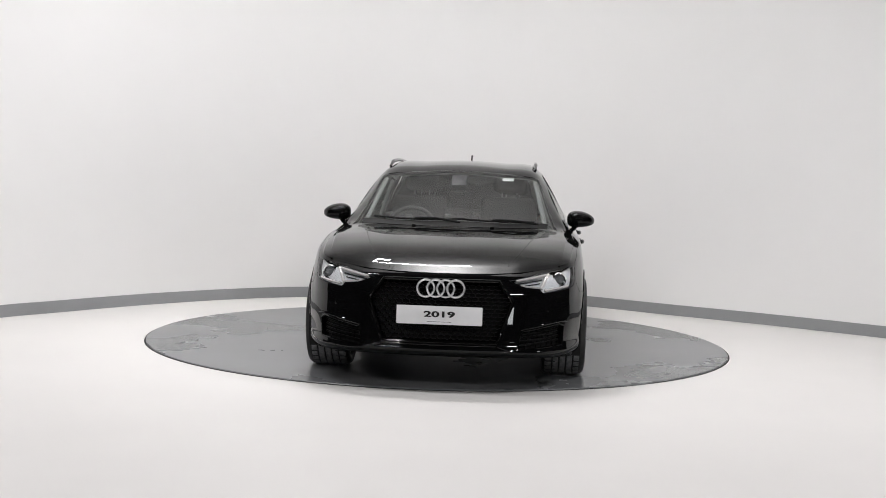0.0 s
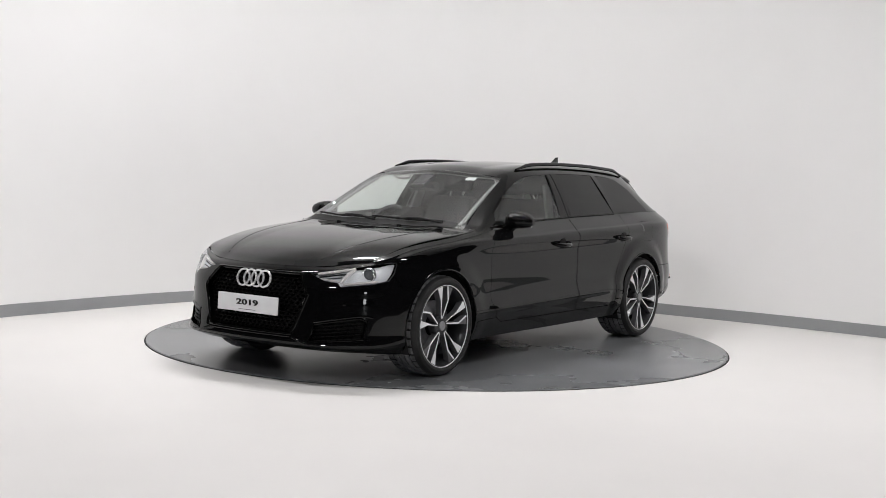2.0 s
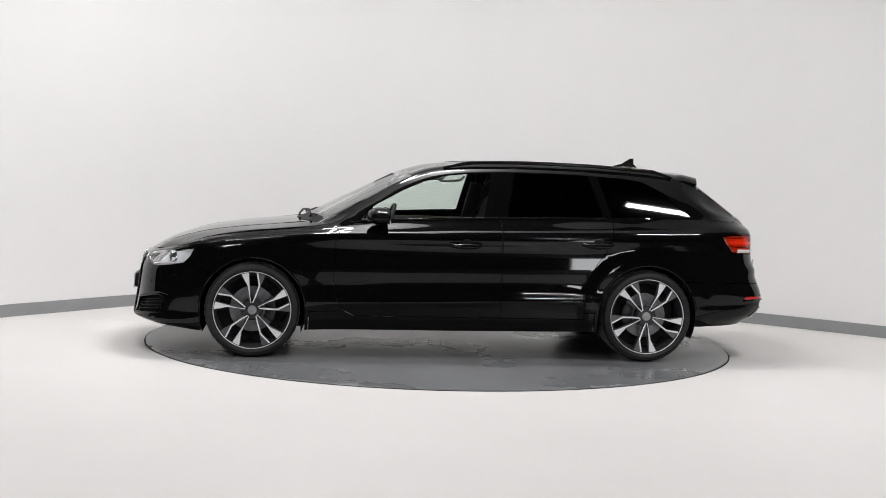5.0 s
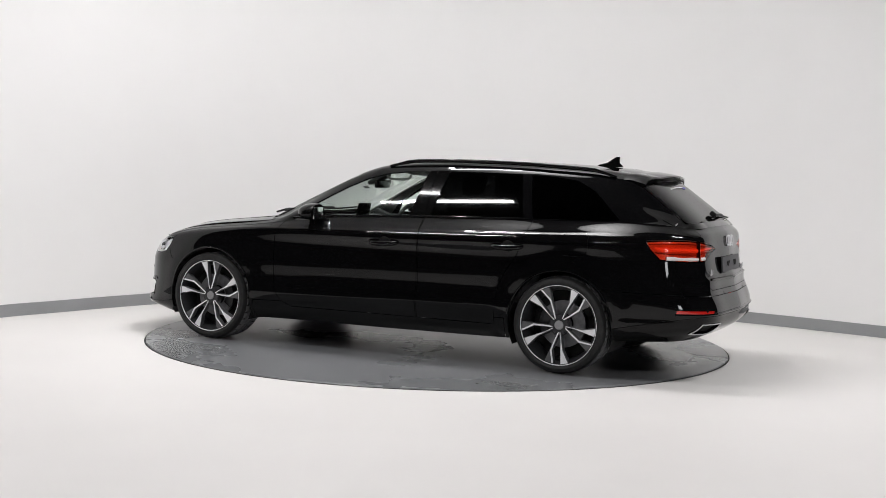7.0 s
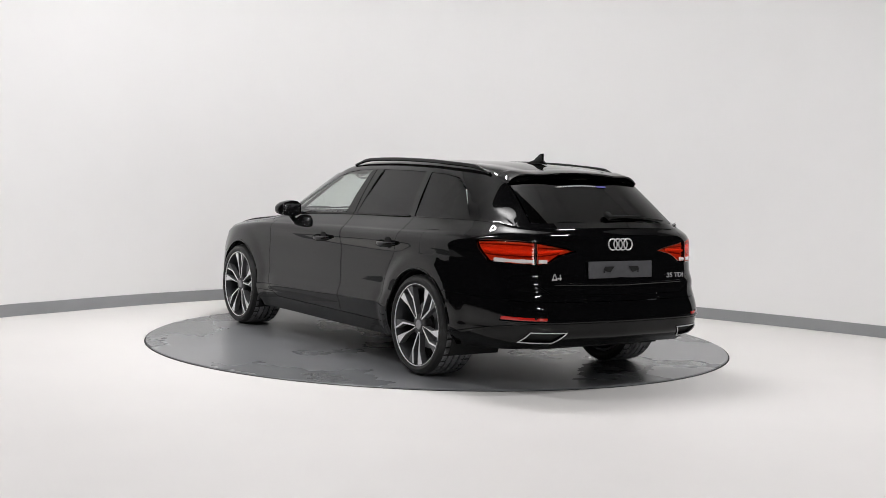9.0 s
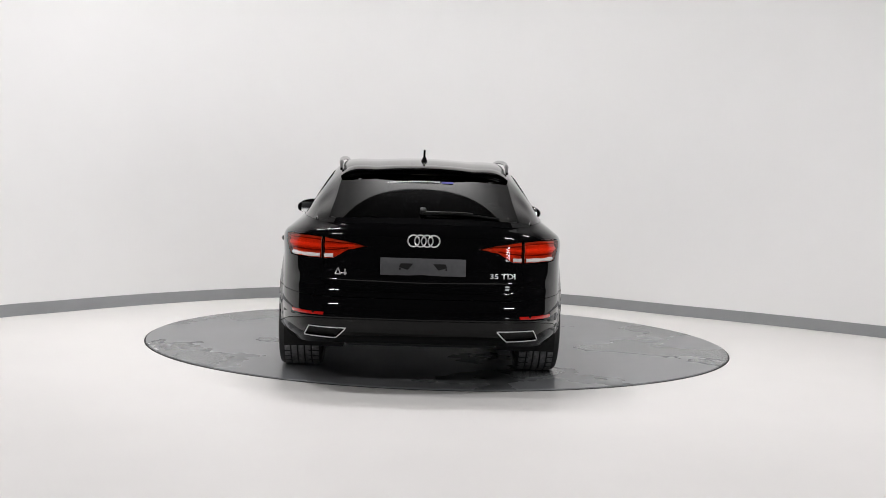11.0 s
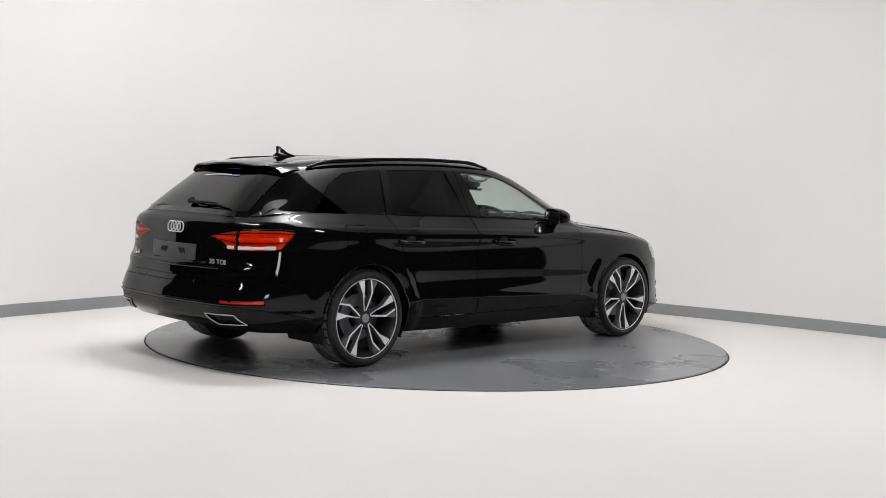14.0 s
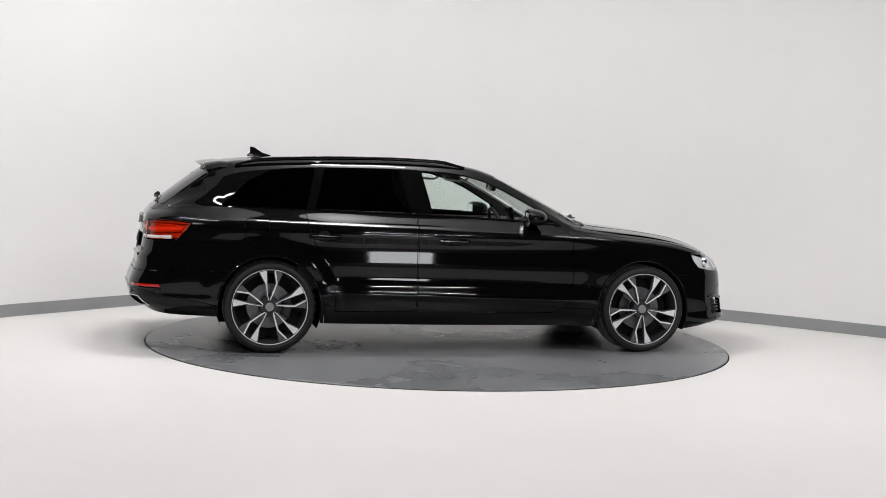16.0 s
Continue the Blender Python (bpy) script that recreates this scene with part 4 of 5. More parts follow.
# door mirrors
def mirror_shell():
    """Domed housing with a straight inner side, drawn in towards its tip."""
    bm = bmesh.new()
    bmesh.ops.create_uvsphere(bm, u_segments=32, v_segments=20, radius=1, matrix=pose(0, 0, 0, 90))
    sq = lambda a, e: math.copysign(abs(a) ** e, a)
    for v in bm.verts:
        x, y, z = v.co
        y2 = sq(y, .72)
        u = (y2 + 1) / 2
        high = .073 * (1 - .48 * u ** 2.6) if z > 0 else .062 * (1 - .30 * u)
        v.co = (max(x, -.36) * .125 * (1 - .28 * u), y2 * .101, sq(z, .72) * high)
    bmesh.ops.transform(bm, matrix=pose(.515, .910, 1.000, 0, 0, 4), verts=bm.verts)
    return bm


def mirror_stalk():
    return tube_bm(smooth_curve([(.57, .79, .925), (.56, .825, .922), (.54, .855, .934), (.53, .875, .962)], 4), [.035, .034, .033, .031, .03, .028, .027, .026, .026, .027, .028, .03, .03], 10, squash=.55)


ms = pair("door_mirror", mirror_shell, GLOSS_BLACK, "gloss black door mirror")
for m, sgn in zip(ms, (1, -1)):
    for nm, mk, mt in (("stalk", mirror_stalk, GLOSS_BLACK), ("mirror_glass", lambda: box_bm(.004, .150, .086, .0018, pose(.515, .910, 1.000, 0, 0, 4) @ pose(-.043, -.006, .0)), REFLECTOR)):
        bm = mk()
        if sgn < 0:
            flipped(bm)
        part(nm, bm, mt, m)

# door handles, each over a dark disc painted as the shade of its cup
for xa, xb, z, end in ((-.18, .03, .822, "front"), (-1.13, -.92, .843, "rear")):
    for m, key in ((1, "this"), (-1, "other")):
        pts = []
        for i in range(13):
            f = i / 12
            p, n = on_side(xa + (xb - xa) * f, z, .0)
            q = p + n * (.004 + .040 * math.sin(math.pi * min(1, max(0, f))) ** .35)
            pts.append(q)
        bm = tube_bm(pts, [.014 + .006 * math.sin(math.pi * i / 12) for i in range(13)], 10, squash=1.0)
        cup = bmesh.new()
        c, n = on_side((xa + xb) / 2 - .01, z)
        bmesh.ops.create_uvsphere(cup, u_segments=20, v_segments=10, radius=1, matrix=Matrix.Translation(c) @ n.to_track_quat("Y", "Z").to_matrix().to_4x4() @ Matrix.Diagonal((.046, .0035, .040, 1)))
        if m < 0:
            flipped(bm), flipped(cup)
        h = part("handle", bm, PAINT, doors[end, key], "gloss black door handle")
        part("handle_cup_shade", cup, LINER, doors[end, key])

# window seals: belt strip and pillar covers
for m in (1, -1):
    for line, key in (([(.74, .952), (.60, .965), (.4, .979), (.2, .988), (0, .997), (-.34, 1.008)], "front"), ([(-.35, 1.009), (-.6, 1.015), (-.9, 1.021), (-1.10, 1.026)], "rear")):
        pts = [tuple(spot(ROOF, x, z, [0, 2], side_only, .002)[0]) for x, z in line]
        bm = tube_bm([tuple(q) for q in smooth_curve(pts, 5)], .007, 8)
        if m < 0:
            flipped(bm)
        part("belt_strip", bm, GLOSS_BLACK, doors[key, "this" if m > 0 else "other"], "gloss black window strip")
for quad, key in (([(-.295, 1.328), (-.345, 1.335), (-.338, 1.012), (-.222, 1.010)], "front"), ([(-.355, 1.335), (-.448, 1.335), (-.378, 1.014), (-.348, 1.012)], "rear")):
    for m in (1, -1):
        bm = bmesh.new()
        rows = []
        for k in range(9):
            f = k / 8
            a = (quad[0][0] + (quad[3][0] - quad[0][0]) * f, quad[0][1] + (quad[3][1] - quad[0][1]) * f)
            b = (quad[1][0] + (quad[2][0] - quad[1][0]) * f, quad[1][1] + (quad[2][1] - quad[1][1]) * f)
            rows.append([bm.verts.new(spot(ROOF, *q, [0, 2], side_only, .0025)[0]) for q in (a, b)])
        for r, s in zip(rows, rows[1:]):
            bm.faces.new((r[0], r[1], s[1], s[0]))
        if m < 0:
            flipped(bm)
        part("pillar_cover", bm, GLOSS_BLACK, doors[key, "this" if m > 0 else "other"], "gloss black pillar cover")


# front: grille
def outline_tube(pts, skin, axes, where, lift, radius, sides=8, closed=True, step=0.03):
    line = []
    n = len(pts)
    for i in range(n if closed else n - 1):
        a, b = np.array(pts[i]), np.array(pts[(i + 1) % n])
        m = max(1, int(np.linalg.norm(b - a) / step))
        for k in range(m):
            line.append(spot(skin, *(a + (b - a) * k / m), axes, where, lift)[0])
    if not closed:
        line.append(spot(skin, *pts[-1], axes, where, lift)[0])
    return tube_bm(line, radius, sides, closed)


SIDE.emit("grille_back", ["grille_open"], LINER, car, "black grille backing", fold=0.0, lift=-0.06)
gpoly = [(.0, .672), (.355, .672), (.445, .55), (.35, .298), (0, .293)]
full = [(-y, z) for y, z in gpoly[1:4]][::-1] + [(y, z) for y, z in gpoly[1:4]]
ring_pts = []
for (y0, z0), (y1, z1) in zip(full, full[1:] + full[:1]):
    n = max(1, int(math.hypot(y1 - y0, z1 - z0) / .04))
    for k in range(n):
        y, z = y0 + (y1 - y0) * k / n, z0 + (z1 - z0) * k / n
        p = on_front(abs(y), z, .0)[0]
        ring_pts.append((p.x, math.copysign(p.y, y) if y else 0, p.z))
part("grille_frame", tube_bm(ring_pts, .011, 8, True), GLOSS_BLACK, car, "gloss black grille frame")


def inside(y, z, poly):
    c = False
    for (a, b), (d, e) in zip(poly, poly[1:] + poly[:1]):
        if (b > z) != (e > z) and y < a + (z - b) * (d - a) / (e - b):
            c = not c
    return c


bm = bmesh.new()
cell = .0235
xs_cache = {}


def grille_x(y, z):
    k = (round(abs(y), 2), round(z, 2))
    if k not in xs_cache:
        xs_cache[k] = on_front(max(.001, k[0]), k[1])[0].x
    return xs_cache[k]


done_edges = set()
row = 0
z = .30
while z < .68:
    y = -.46 + (cell * .866 if row % 2 else 0)
    while y < .46:
        if inside(y, z, full):
            pts = [(y + cell * .97 * math.sin(radians(60 * k)), z + cell * .66 * math.cos(radians(60 * k))) for k in range(6)]
            for (ya, za), (yb, zb) in zip(pts, pts[1:] + pts[:1]):
                key = tuple(sorted(((round(ya, 2), round(za, 2)), (round(yb, 2), round(zb, 2)))))
                if key in done_edges or not (inside(ya, za, full) and inside(yb, zb, full)):
                    continue
                done_edges.add(key)
                xa, xb = grille_x(ya, za) - .040, grille_x(yb, zb) - .040
                d = Vector((0, yb - ya, zb - za)).normalized()
                o = Vector((0, -d.z, d.y)) * .0020
                q = [Vector((xa, ya, za)) + o, Vector((xb, yb, zb)) + o, Vector((xb, yb, zb)) - o, Vector((xa, ya, za)) - o]
                v1 = [bm.verts.new(p) for p in q]
                v2 = [bm.verts.new(p - Vector((.02, 0, 0))) for p in q]
                bm.faces.new(v1)
                for k in (0, 2):
                    bm.faces.new((v1[k], v1[k + 1], v2[k + 1], v2[k]))
        y += cell * 1.732
    row += 1
    z += cell * .995
tagged(part("grille_mesh", bm, GRILLE_BLACK, car, "gloss black honeycomb grille", smooth=False), kind="stuff")


def rings(at, scale, parent):
    for k in range(4):
        bm = bmesh.new()
        pts = [(0, (k - 1.5) * .0585 * scale + .0500 * scale * math.cos(a), .0500 * scale * math.sin(a)) for a in [2 * math.pi * i / 40 for i in range(40)]]
        pts = [(.002 * (k % 2), y, z) for x, y, z in pts]
        bm = tube_bm(pts, .0068 * scale, 8, True)
        bmesh.ops.transform(bm, matrix=at, verts=bm.verts)
        part("ring", bm, CHROME, parent, "chrome ring of the emblem")


emblem = new("emblem")
emblem.parent = car
rings(pose(2.238, 0, .622, 0, -12, 0), 1.05, emblem)
bm = box_bm(.012, .20, .02, .004, pose(2.222, 0, .622))
part("emblem_mount", bm, GLOSS_BLACK, emblem)


def letters(name, text, size, at, mat, parent, label, depth=.0012, bold=0.0, space=1.0):
    cu = bpy.data.curves.new(name, "FONT")
    cu.body, cu.size, cu.extrude, cu.align_x, cu.align_y = text, size, depth, "CENTER", "CENTER"
    cu.offset, cu.space_character = bold, space
    tmp = bpy.data.objects.new(name, cu)
    scene.collection.objects.link(tmp)
    me = bpy.data.meshes.new_from_object(tmp.evaluated_get(bpy.context.evaluated_depsgraph_get()))
    bpy.data.objects.remove(tmp)
    me.materials.clear()
    me.materials.append(mat)
    ob = new(name, me)
    ob.parent = parent
    ob.matrix_basis = at
    return tagged(ob, label)


plate = part("front_plate", box_bm(.008, .525, .113, .003, pose(2.291, 0, .463, 0, -3, 0)), PLATE_WHITE, car, "white display plate with dark numerals")
letters("numerals", "2019", .049, pose(2.296, 0, .468, 90, 0, 90) @ pose(0, 0, 0, 3) @ Matrix.Diagonal((1.95, 1, 1, 1)), INK, plate, "dark wide numerals", bold=.0016)
part("small_print", box_bm(.001, .15, .0025, at=pose(2.2975, 0, .424, 0, -3, 0)), PLATE_GREY, plate)
part("plate_holder", box_bm(.03, .50, .10, .006, pose(2.27, 0, .463, 0, -3, 0)), MATT_BLACK, car)

# side vents in the bumper
vp = [(.50, .372), (.735, .415), (.765, .395), (.755, .285), (.475, .262)]
SIDE.emit("vent_back", ["vent_open"], LINER, car, "black vent recess", whole=False, fold=0.0, lift=-0.045)
for m in (1, -1):
    for k in range(4):
        f = (k + .7) / 4.6
        a, b = (.49 - .012 * k, .372 - .105 * f), (.75, .405 - .115 * f)
        bm = outline_tube([a, b], SIDE, [1, 2], front, -.026, .006, 6, False)
        part("vent_slat", flipped(bm) if m < 0 else bm, GRILLE_BLACK, car)
    bm = outline_tube(vp, SIDE, [1, 2], front, -.002, .006, 6, True)
    part("vent_frame", flipped(bm) if m < 0 else bm, GLOSS_BLACK, car)
    bm = join_bm(*[outline_tube([(.52 + .035 * k, .40 - .02), (.50 + .035 * k, .27)], SIDE, [1, 2], front, -.034, .002, 4, False) for k in range(7)])
    tagged(part("vent_mesh", flipped(bm) if m < 0 else bm, GLOSS_BLACK, car), kind="stuff")

# headlamps
PROJECTOR = material("projector_glass", (.12, .125, .13), .06, coat=1.0)
hp = [Vector(SIDE.fn(q[:1], q[1:])[0] - SIDE.normals(q[None])[0] * .006) for q in LAMP_UV]
lens = SIDE.emit("headlamp", ["headlamp"], LAMP_LENS, car, "clear headlamp with silver housing", whole=False, fold=0.0, gap=.003)
back = SIDE.piece(["headlamp"], gap=.004, fold=0.0, lift=-.030)
for ob, m in zip(lens, (1, -1)):
    V, F, N = back
    fl = np.array((1, m, 1))
    mesh_object("housing", V * fl, F if m > 0 else [tuple(reversed(f)) for f in F], LAMP_SILVER, ob, "silver lamp housing", normals=N * fl)

    def add(nm, bm, mt, label=""):
        if m < 0:
            flipped(bm)
        return part(nm, bm, mt, ob, label)
    add("bezel", tube_bm(hp, .004, 6, True), LAMP_DARK)
    c, n = on_front(.745, .690, -.028)
    ax = Vector((1, .35, -.02)).normalized()
    rot = Matrix.Translation(c) @ ax.to_track_quat("Y", "Z").to_matrix().to_4x4()
    for nm, prof, mt in (("projector_ring", [(.036, .012), (.041, .016), (.046, .010), (.046, -.02), (.034, -.02)], REFLECTOR),
                         ("projector", [(.0005, .022), (.012, .0205), (.024, .016), (.033, .006), (.034, -.015), (.0005, -.015)], PROJECTOR)):
        bm = lathe_bm(prof, 32)
        bmesh.ops.transform(bm, matrix=rot, verts=bm.verts)
        add(nm, bm, mt)
    for a, b, r, mt, lf in (((.46, .682), (.660, .722), .009, WHITE_LENS, -.010), ((.660, .722), (.62, .632), .011, WHITE_LENS, -.012), ((.49, .655), (.61, .642), .006, WHITE_LENS, -.012),
                            ((.47, .670), (.628, .697), .005, LAMP_DARK, -.024), ((.50, .658), (.615, .672), .004, LAMP_DARK, -.024),
                            ((.64, .624), (.79, .643), .009, WHITE_LENS, -.010)):
        add("light_strip" if mt is WHITE_LENS else "shade_fin", outline_tube([a, b], SIDE, [1, 2], front, lf, r, 6, False), mt)

# tail lamps: red lens over a ridged silver backing
TAIL_GLOW = material("lamp_bright_diffuser", (.92, .92, .92), .35)
TAIL_BACK = material("lamp_diffuser", (.88, .88, .88), .4, grain=.1, scale=60)
TAIL_FIN = material("lamp_fin_dark", (.18, .17, .17), .3)
RED_GLASS = glass_material("red_lamp_glass", (1.0, .17, .07))
for nm, parent_ob in (("tail_lamp_inner", car), ("tail_lamp_outer", car)):
    obs = SIDE.emit("tail_lamp", [nm], RED_GLASS, parent_ob, "red and clear tail lamp", whole=False, fold=0.0, gap=.002)
    V, F, N = SIDE.piece([nm], gap=.003, fold=0.0, lift=-.022)
    for ob, m in zip(obs, (1, -1)):
        fl = np.array((1, m, 1))
        mesh_object("lamp_back", V * fl, F if m > 0 else [tuple(reversed(f)) for f in F], TAIL_BACK, ob, normals=N * fl)


def rear_line(pts, lift, r, sides=6):
    line = []
    for q in pts:
        line.append(spot(SIDE, q[1], q[2], [1, 2], rear, lift)[0] if q[0] == "r" else spot(SIDE, q[1], q[2], [0, 2], flank, lift)[0])
    return tube_bm([tuple(v) for v in smooth_curve(line, 4)], r, sides)


for m in (1, -1):
    for pts, lift, r, mt in (([("r", .548, .808), ("r", .603, .807)], -.008, .015, WHITE_LENS), ([("r", .630, .807), ("r", .70, .808), ("s", -2.15, .811), ("s", -2.10, .813)], -.008, .015, WHITE_LENS),
                             ([("r", .42, .872), ("r", .52, .868), ("r", .606, .862)], -.016, .010, TAIL_GLOW), ([("r", .626, .862), ("r", .72, .864), ("s", -2.10, .866), ("s", -2.03, .872)], -.018, .015, TAIL_GLOW)):
        bm = rear_line(pts, lift, r)
        part("lamp_strip", flipped(bm) if m < 0 else bm, mt, car)

# dark fins behind the lenses
for m in (1, -1):
    for pts, r in (([("r", .40, .880), ("r", .50, .886), ("r", .604, .892)], .0035), ([("r", .46, .856), ("r", .53, .846), ("r", .604, .838)], .004),
                   ([("r", .630, .902), ("r", .72, .908), ("s", -2.07, .908), ("s", -1.99, .904)], .004), ([("r", .630, .836), ("r", .72, .838), ("s", -2.08, .842), ("s", -2.03, .850)], .004)):
        bm = rear_line(pts, -.012, r)
        part("lamp_fin", flipped(bm) if m < 0 else bm, TAIL_FIN, car)

# tailgate: spoiler, wiper, emblem, plinth, badges
bm = bmesh.new()
rows = []
for i in range(41):
    y = -.535 + 1.07 * i / 40
    p, n = on_roof(-1.78 + .06 * (y / .56) ** 2, abs(y))
    xt = -1.93 + .075 * (y / .56) ** 2
    zt = p.z - .012 - .006 * (y / .56) ** 4
    prof = [(p.x + .05, p.z + .003), (p.x - .03, p.z + .006), (xt + .03, zt + .004), (xt, zt - .004), (xt + .004, zt - .014), (xt + .05, zt - .028), (p.x + .03, p.z - .03)]
    rows.append([bm.verts.new((a, y, b)) for a, b in prof])
for a, b in zip(rows, rows[1:]):
    for j in range(7):
        bm.faces.new((a[j], a[(j + 1) % 7], b[(j + 1) % 7], b[j]))
bm.faces.new(rows[0])
bm.faces.new(rows[-1][::-1])
part("spoiler", bm, PAINT, tailgate, "gloss black roof spoiler", angle=35)
part("brake_light", box_bm(.008, .30, .010, .002, pose(-1.888, 0, 1.302)), material("dark_red_strip", (.12, .008, .01), .15), tailgate)
wz = lambda x, y: on_roof(x, abs(y), .014)[0]
wa = [Vector((wz(x, y).x, y, wz(x, y).z + .006)) for x, y in ((-2.215, .015), (-2.212, -.10), (-2.205, -.22), (-2.20, -.30))]
wiper = part("rear_wiper", tube_bm([tuple(v) for v in smooth_curve(wa, 5)], [.013 - .0006 * i for i in range(16)], 8), MATT_BLACK, car, "black rear wiper")
part("wiper_blade", tube_bm([tuple(Vector((wz(x, y).x, y, wz(x, y).z - .006))) for x, y in ((-2.19, -.05), (-2.195, -.2), (-2.205, -.46))], .006, 6), MATT_BLACK, wiper)
c = wz(-2.20, .01)
part("wiper_pivot", box_bm(.045, .04, .034, .010, pose(c.x - .002, .008, c.z + .004, 0, -35, 0)), MATT_BLACK, wiper)
p, n = on_rear(.001, .913, .008)
tail_emblem = new("emblem")
tail_emblem.parent = car
rings(pose(p.x, 0, .913, 0, 6, 0), .70, tail_emblem)
p, n = on_rear(.001, .755, .004)
plinth = part("rear_plate_plinth", box_bm(.012, .52, .105, .003, pose(p.x, 0, .755, 0, 4, 0)), PLATE_GREY, car, "bare grey plinth without a number plate")
for m in (1, -1):
    hole = prism_bm([(-.045 * m, .018), (.03 * m, .018), (.042 * m, -.005), (-.012 * m, -.02)], 0, .003)
    bmesh.ops.transform(hole, matrix=pose(p.x - .008, .105 * m, .758, 0, 0, 90), verts=hole.verts)
    part("plinth_hole", hole, LINER, plinth, smooth=False)
    dot = lathe_bm([(.0005, .002), (.006, .002), (.006, 0), (.0005, 0)], 10)
    bmesh.ops.transform(dot, matrix=pose(p.x - .0065, .14 * m, .742, 0, 0, 90), verts=dot.verts)
    part("screw", dot, LINER, plinth)
p, n = on_rear(.485, .708, .010)
letters("engine_badge", "35 TDI", .043, pose(p.x + .004, -.485 - .002, .708, 90, 0, -90 + math.degrees(math.atan2(n.y, -n.x))) @ Matrix.Diagonal((1.32, 1, 1, 1)), CHROME, tailgate, "chrome engine badge", .002, .0008)
badge = part("model_badge", box_bm(.004, .030, .0065, .001, pose(p.x - .001, .515, .700)), CHROME, car, "chrome badge")
part("badge_bar", join_bm(box_bm(.004, .0065, .042, .001, pose(p.x - .001, .525, .716, 22, 0, 0)), box_bm(.004, .0065, .042, .001, pose(p.x - .001, .506, .716, -22, 0, 0)),
                          box_bm(.004, .0065, .036, .001, pose(p.x - .001, .472, .713)), box_bm(.004, .034, .0065, .001, pose(p.x - .001, .478, .706))), CHROME, badge)
# tailgate crease and bumper lines
part("tailgate_crease", tube_bm([tuple(v) for v in smooth_curve([Vector((q.x, q.y, q.z)) for q in [(lambda s: Vector((s[0].x, math.copysign(s[0].y, yy), s[0].z)))(on_rear(abs(yy) + .001, .664 + .012 * abs(yy), .0)) for yy in np.linspace(-.52, .52, 15)]], 2)], .009, 8), PAINT, tailgate)
part("bumper_strip", tube_bm([(lambda s: (s[0].x, math.copysign(s[0].y, yy), s[0].z))(on_rear(abs(yy) + .001, .446, .0)) for yy in np.linspace(-.80, .80, 41)], .010, 8), PAINT, car, "gloss black bumper strip")

# exhaust trims
for m in (1, -1):
    poly = [(.455, .380), (.68, .384), (.715, .322), (.52, .314)]
    pts = []
    for (a, b), (d, e) in zip(poly, poly[1:] + poly[:1]):
        for k in range(8):
            y, z = a + (d - a) * k / 8, b + (e - b) * k / 8
            p = on_rear(y, z, .006)[0]
            pts.append((p.x, p.y, p.z))
    bm = tube_bm(pts, .0036, 6, True)
    tr = part("exhaust_trim", flipped(bm) if m < 0 else bm, CHROME, car, "chrome-edged exhaust trim")
    bm = bmesh.new()
    cs = sum((Vector(q) for q in pts), Vector()) / len(pts)
    o = [bm.verts.new(q) for q in pts]
    i1 = [bm.verts.new(cs + (Vector(q) - cs) * .93 + Vector((.035, 0, 0))) for q in pts]
    for k in range(len(o)):
        bm.faces.new((o[k], o[(k + 1) % len(o)], i1[(k + 1) % len(o)], i1[k]))
    bm.faces.new(i1)
    part("exhaust_mouth", flipped(bm) if m < 0 else bm, LINER, tr)

# parking sensors and washer covers on the bumpers
for yy, zz in ((.30, .60), (.66, .50)):
    for m in (1, -1):
        for sk, nm in ((on_front, "front"), (on_rear, "rear")):
            if nm == "front" and yy < .5:
                continue
            p, n = sk(yy, zz if nm == "front" else zz - .03, .0005)
            d = lathe_bm([(.0005, .0015), (.0085, .0015), (.0105, 0), (.0005, -.001)], 14)
            bmesh.ops.transform(d, matrix=Matrix.Translation(p) @ n.to_track_quat("Y", "Z").to_matrix().to_4x4(), verts=d.verts)
            part("parking_sensor", flipped(d) if m < 0 else d, GLOSS_BLACK, car)

# rolled lips round the wheel openings, bumper blades and bonnet creases
for m in (1, -1):
    for wx in (AXLE, -AXLE):
        pts = [on_side(wx + px, HUB_Z + pz, -.002)[0] for px, pz in arc(0, 0, ARCH_R + .008, 8, 172, 30)]
        bm = tube_bm(pts, .0075, 8)
        part("arch_lip", flipped(bm) if m < 0 else bm, PAINT, car)
    for line in ([(.495, .384), (.60, .404), (.735, .428), (.785, .418)], [(.36, .282), (.42, .262), (.48, .248), (.60, .245), (.74, .252)]):
        pts = [on_front(y, z, -.001)[0] for y, z in line]
        bm = tube_bm([tuple(v) for v in smooth_curve(pts, 5)], .008, 8)
        part("bumper_blade", flipped(bm) if m < 0 else bm, PAINT, car)
    pts = [on_roof(x, y, -.0042)[0] for x, y in ((1.02, .60), (1.25, .585), (1.5, .553), (1.75, .505), (1.95, .45), (2.06, .405))]
    bm = tube_bm([tuple(v) for v in smooth_curve(pts, 6)], .0062, 10)
    part("bonnet_crease", flipped(bm) if m < 0 else bm, PAINT, bonnet)
pts = [on_front(abs(y) + .001, .285, .0)[0] for y in np.linspace(-.35, .35, 15)]
part("grille_sill", tube_bm([(q.x + .002, y, q.z) for q, y in zip(pts, np.linspace(-.35, .35, 15))], .008, 8), PAINT, car)

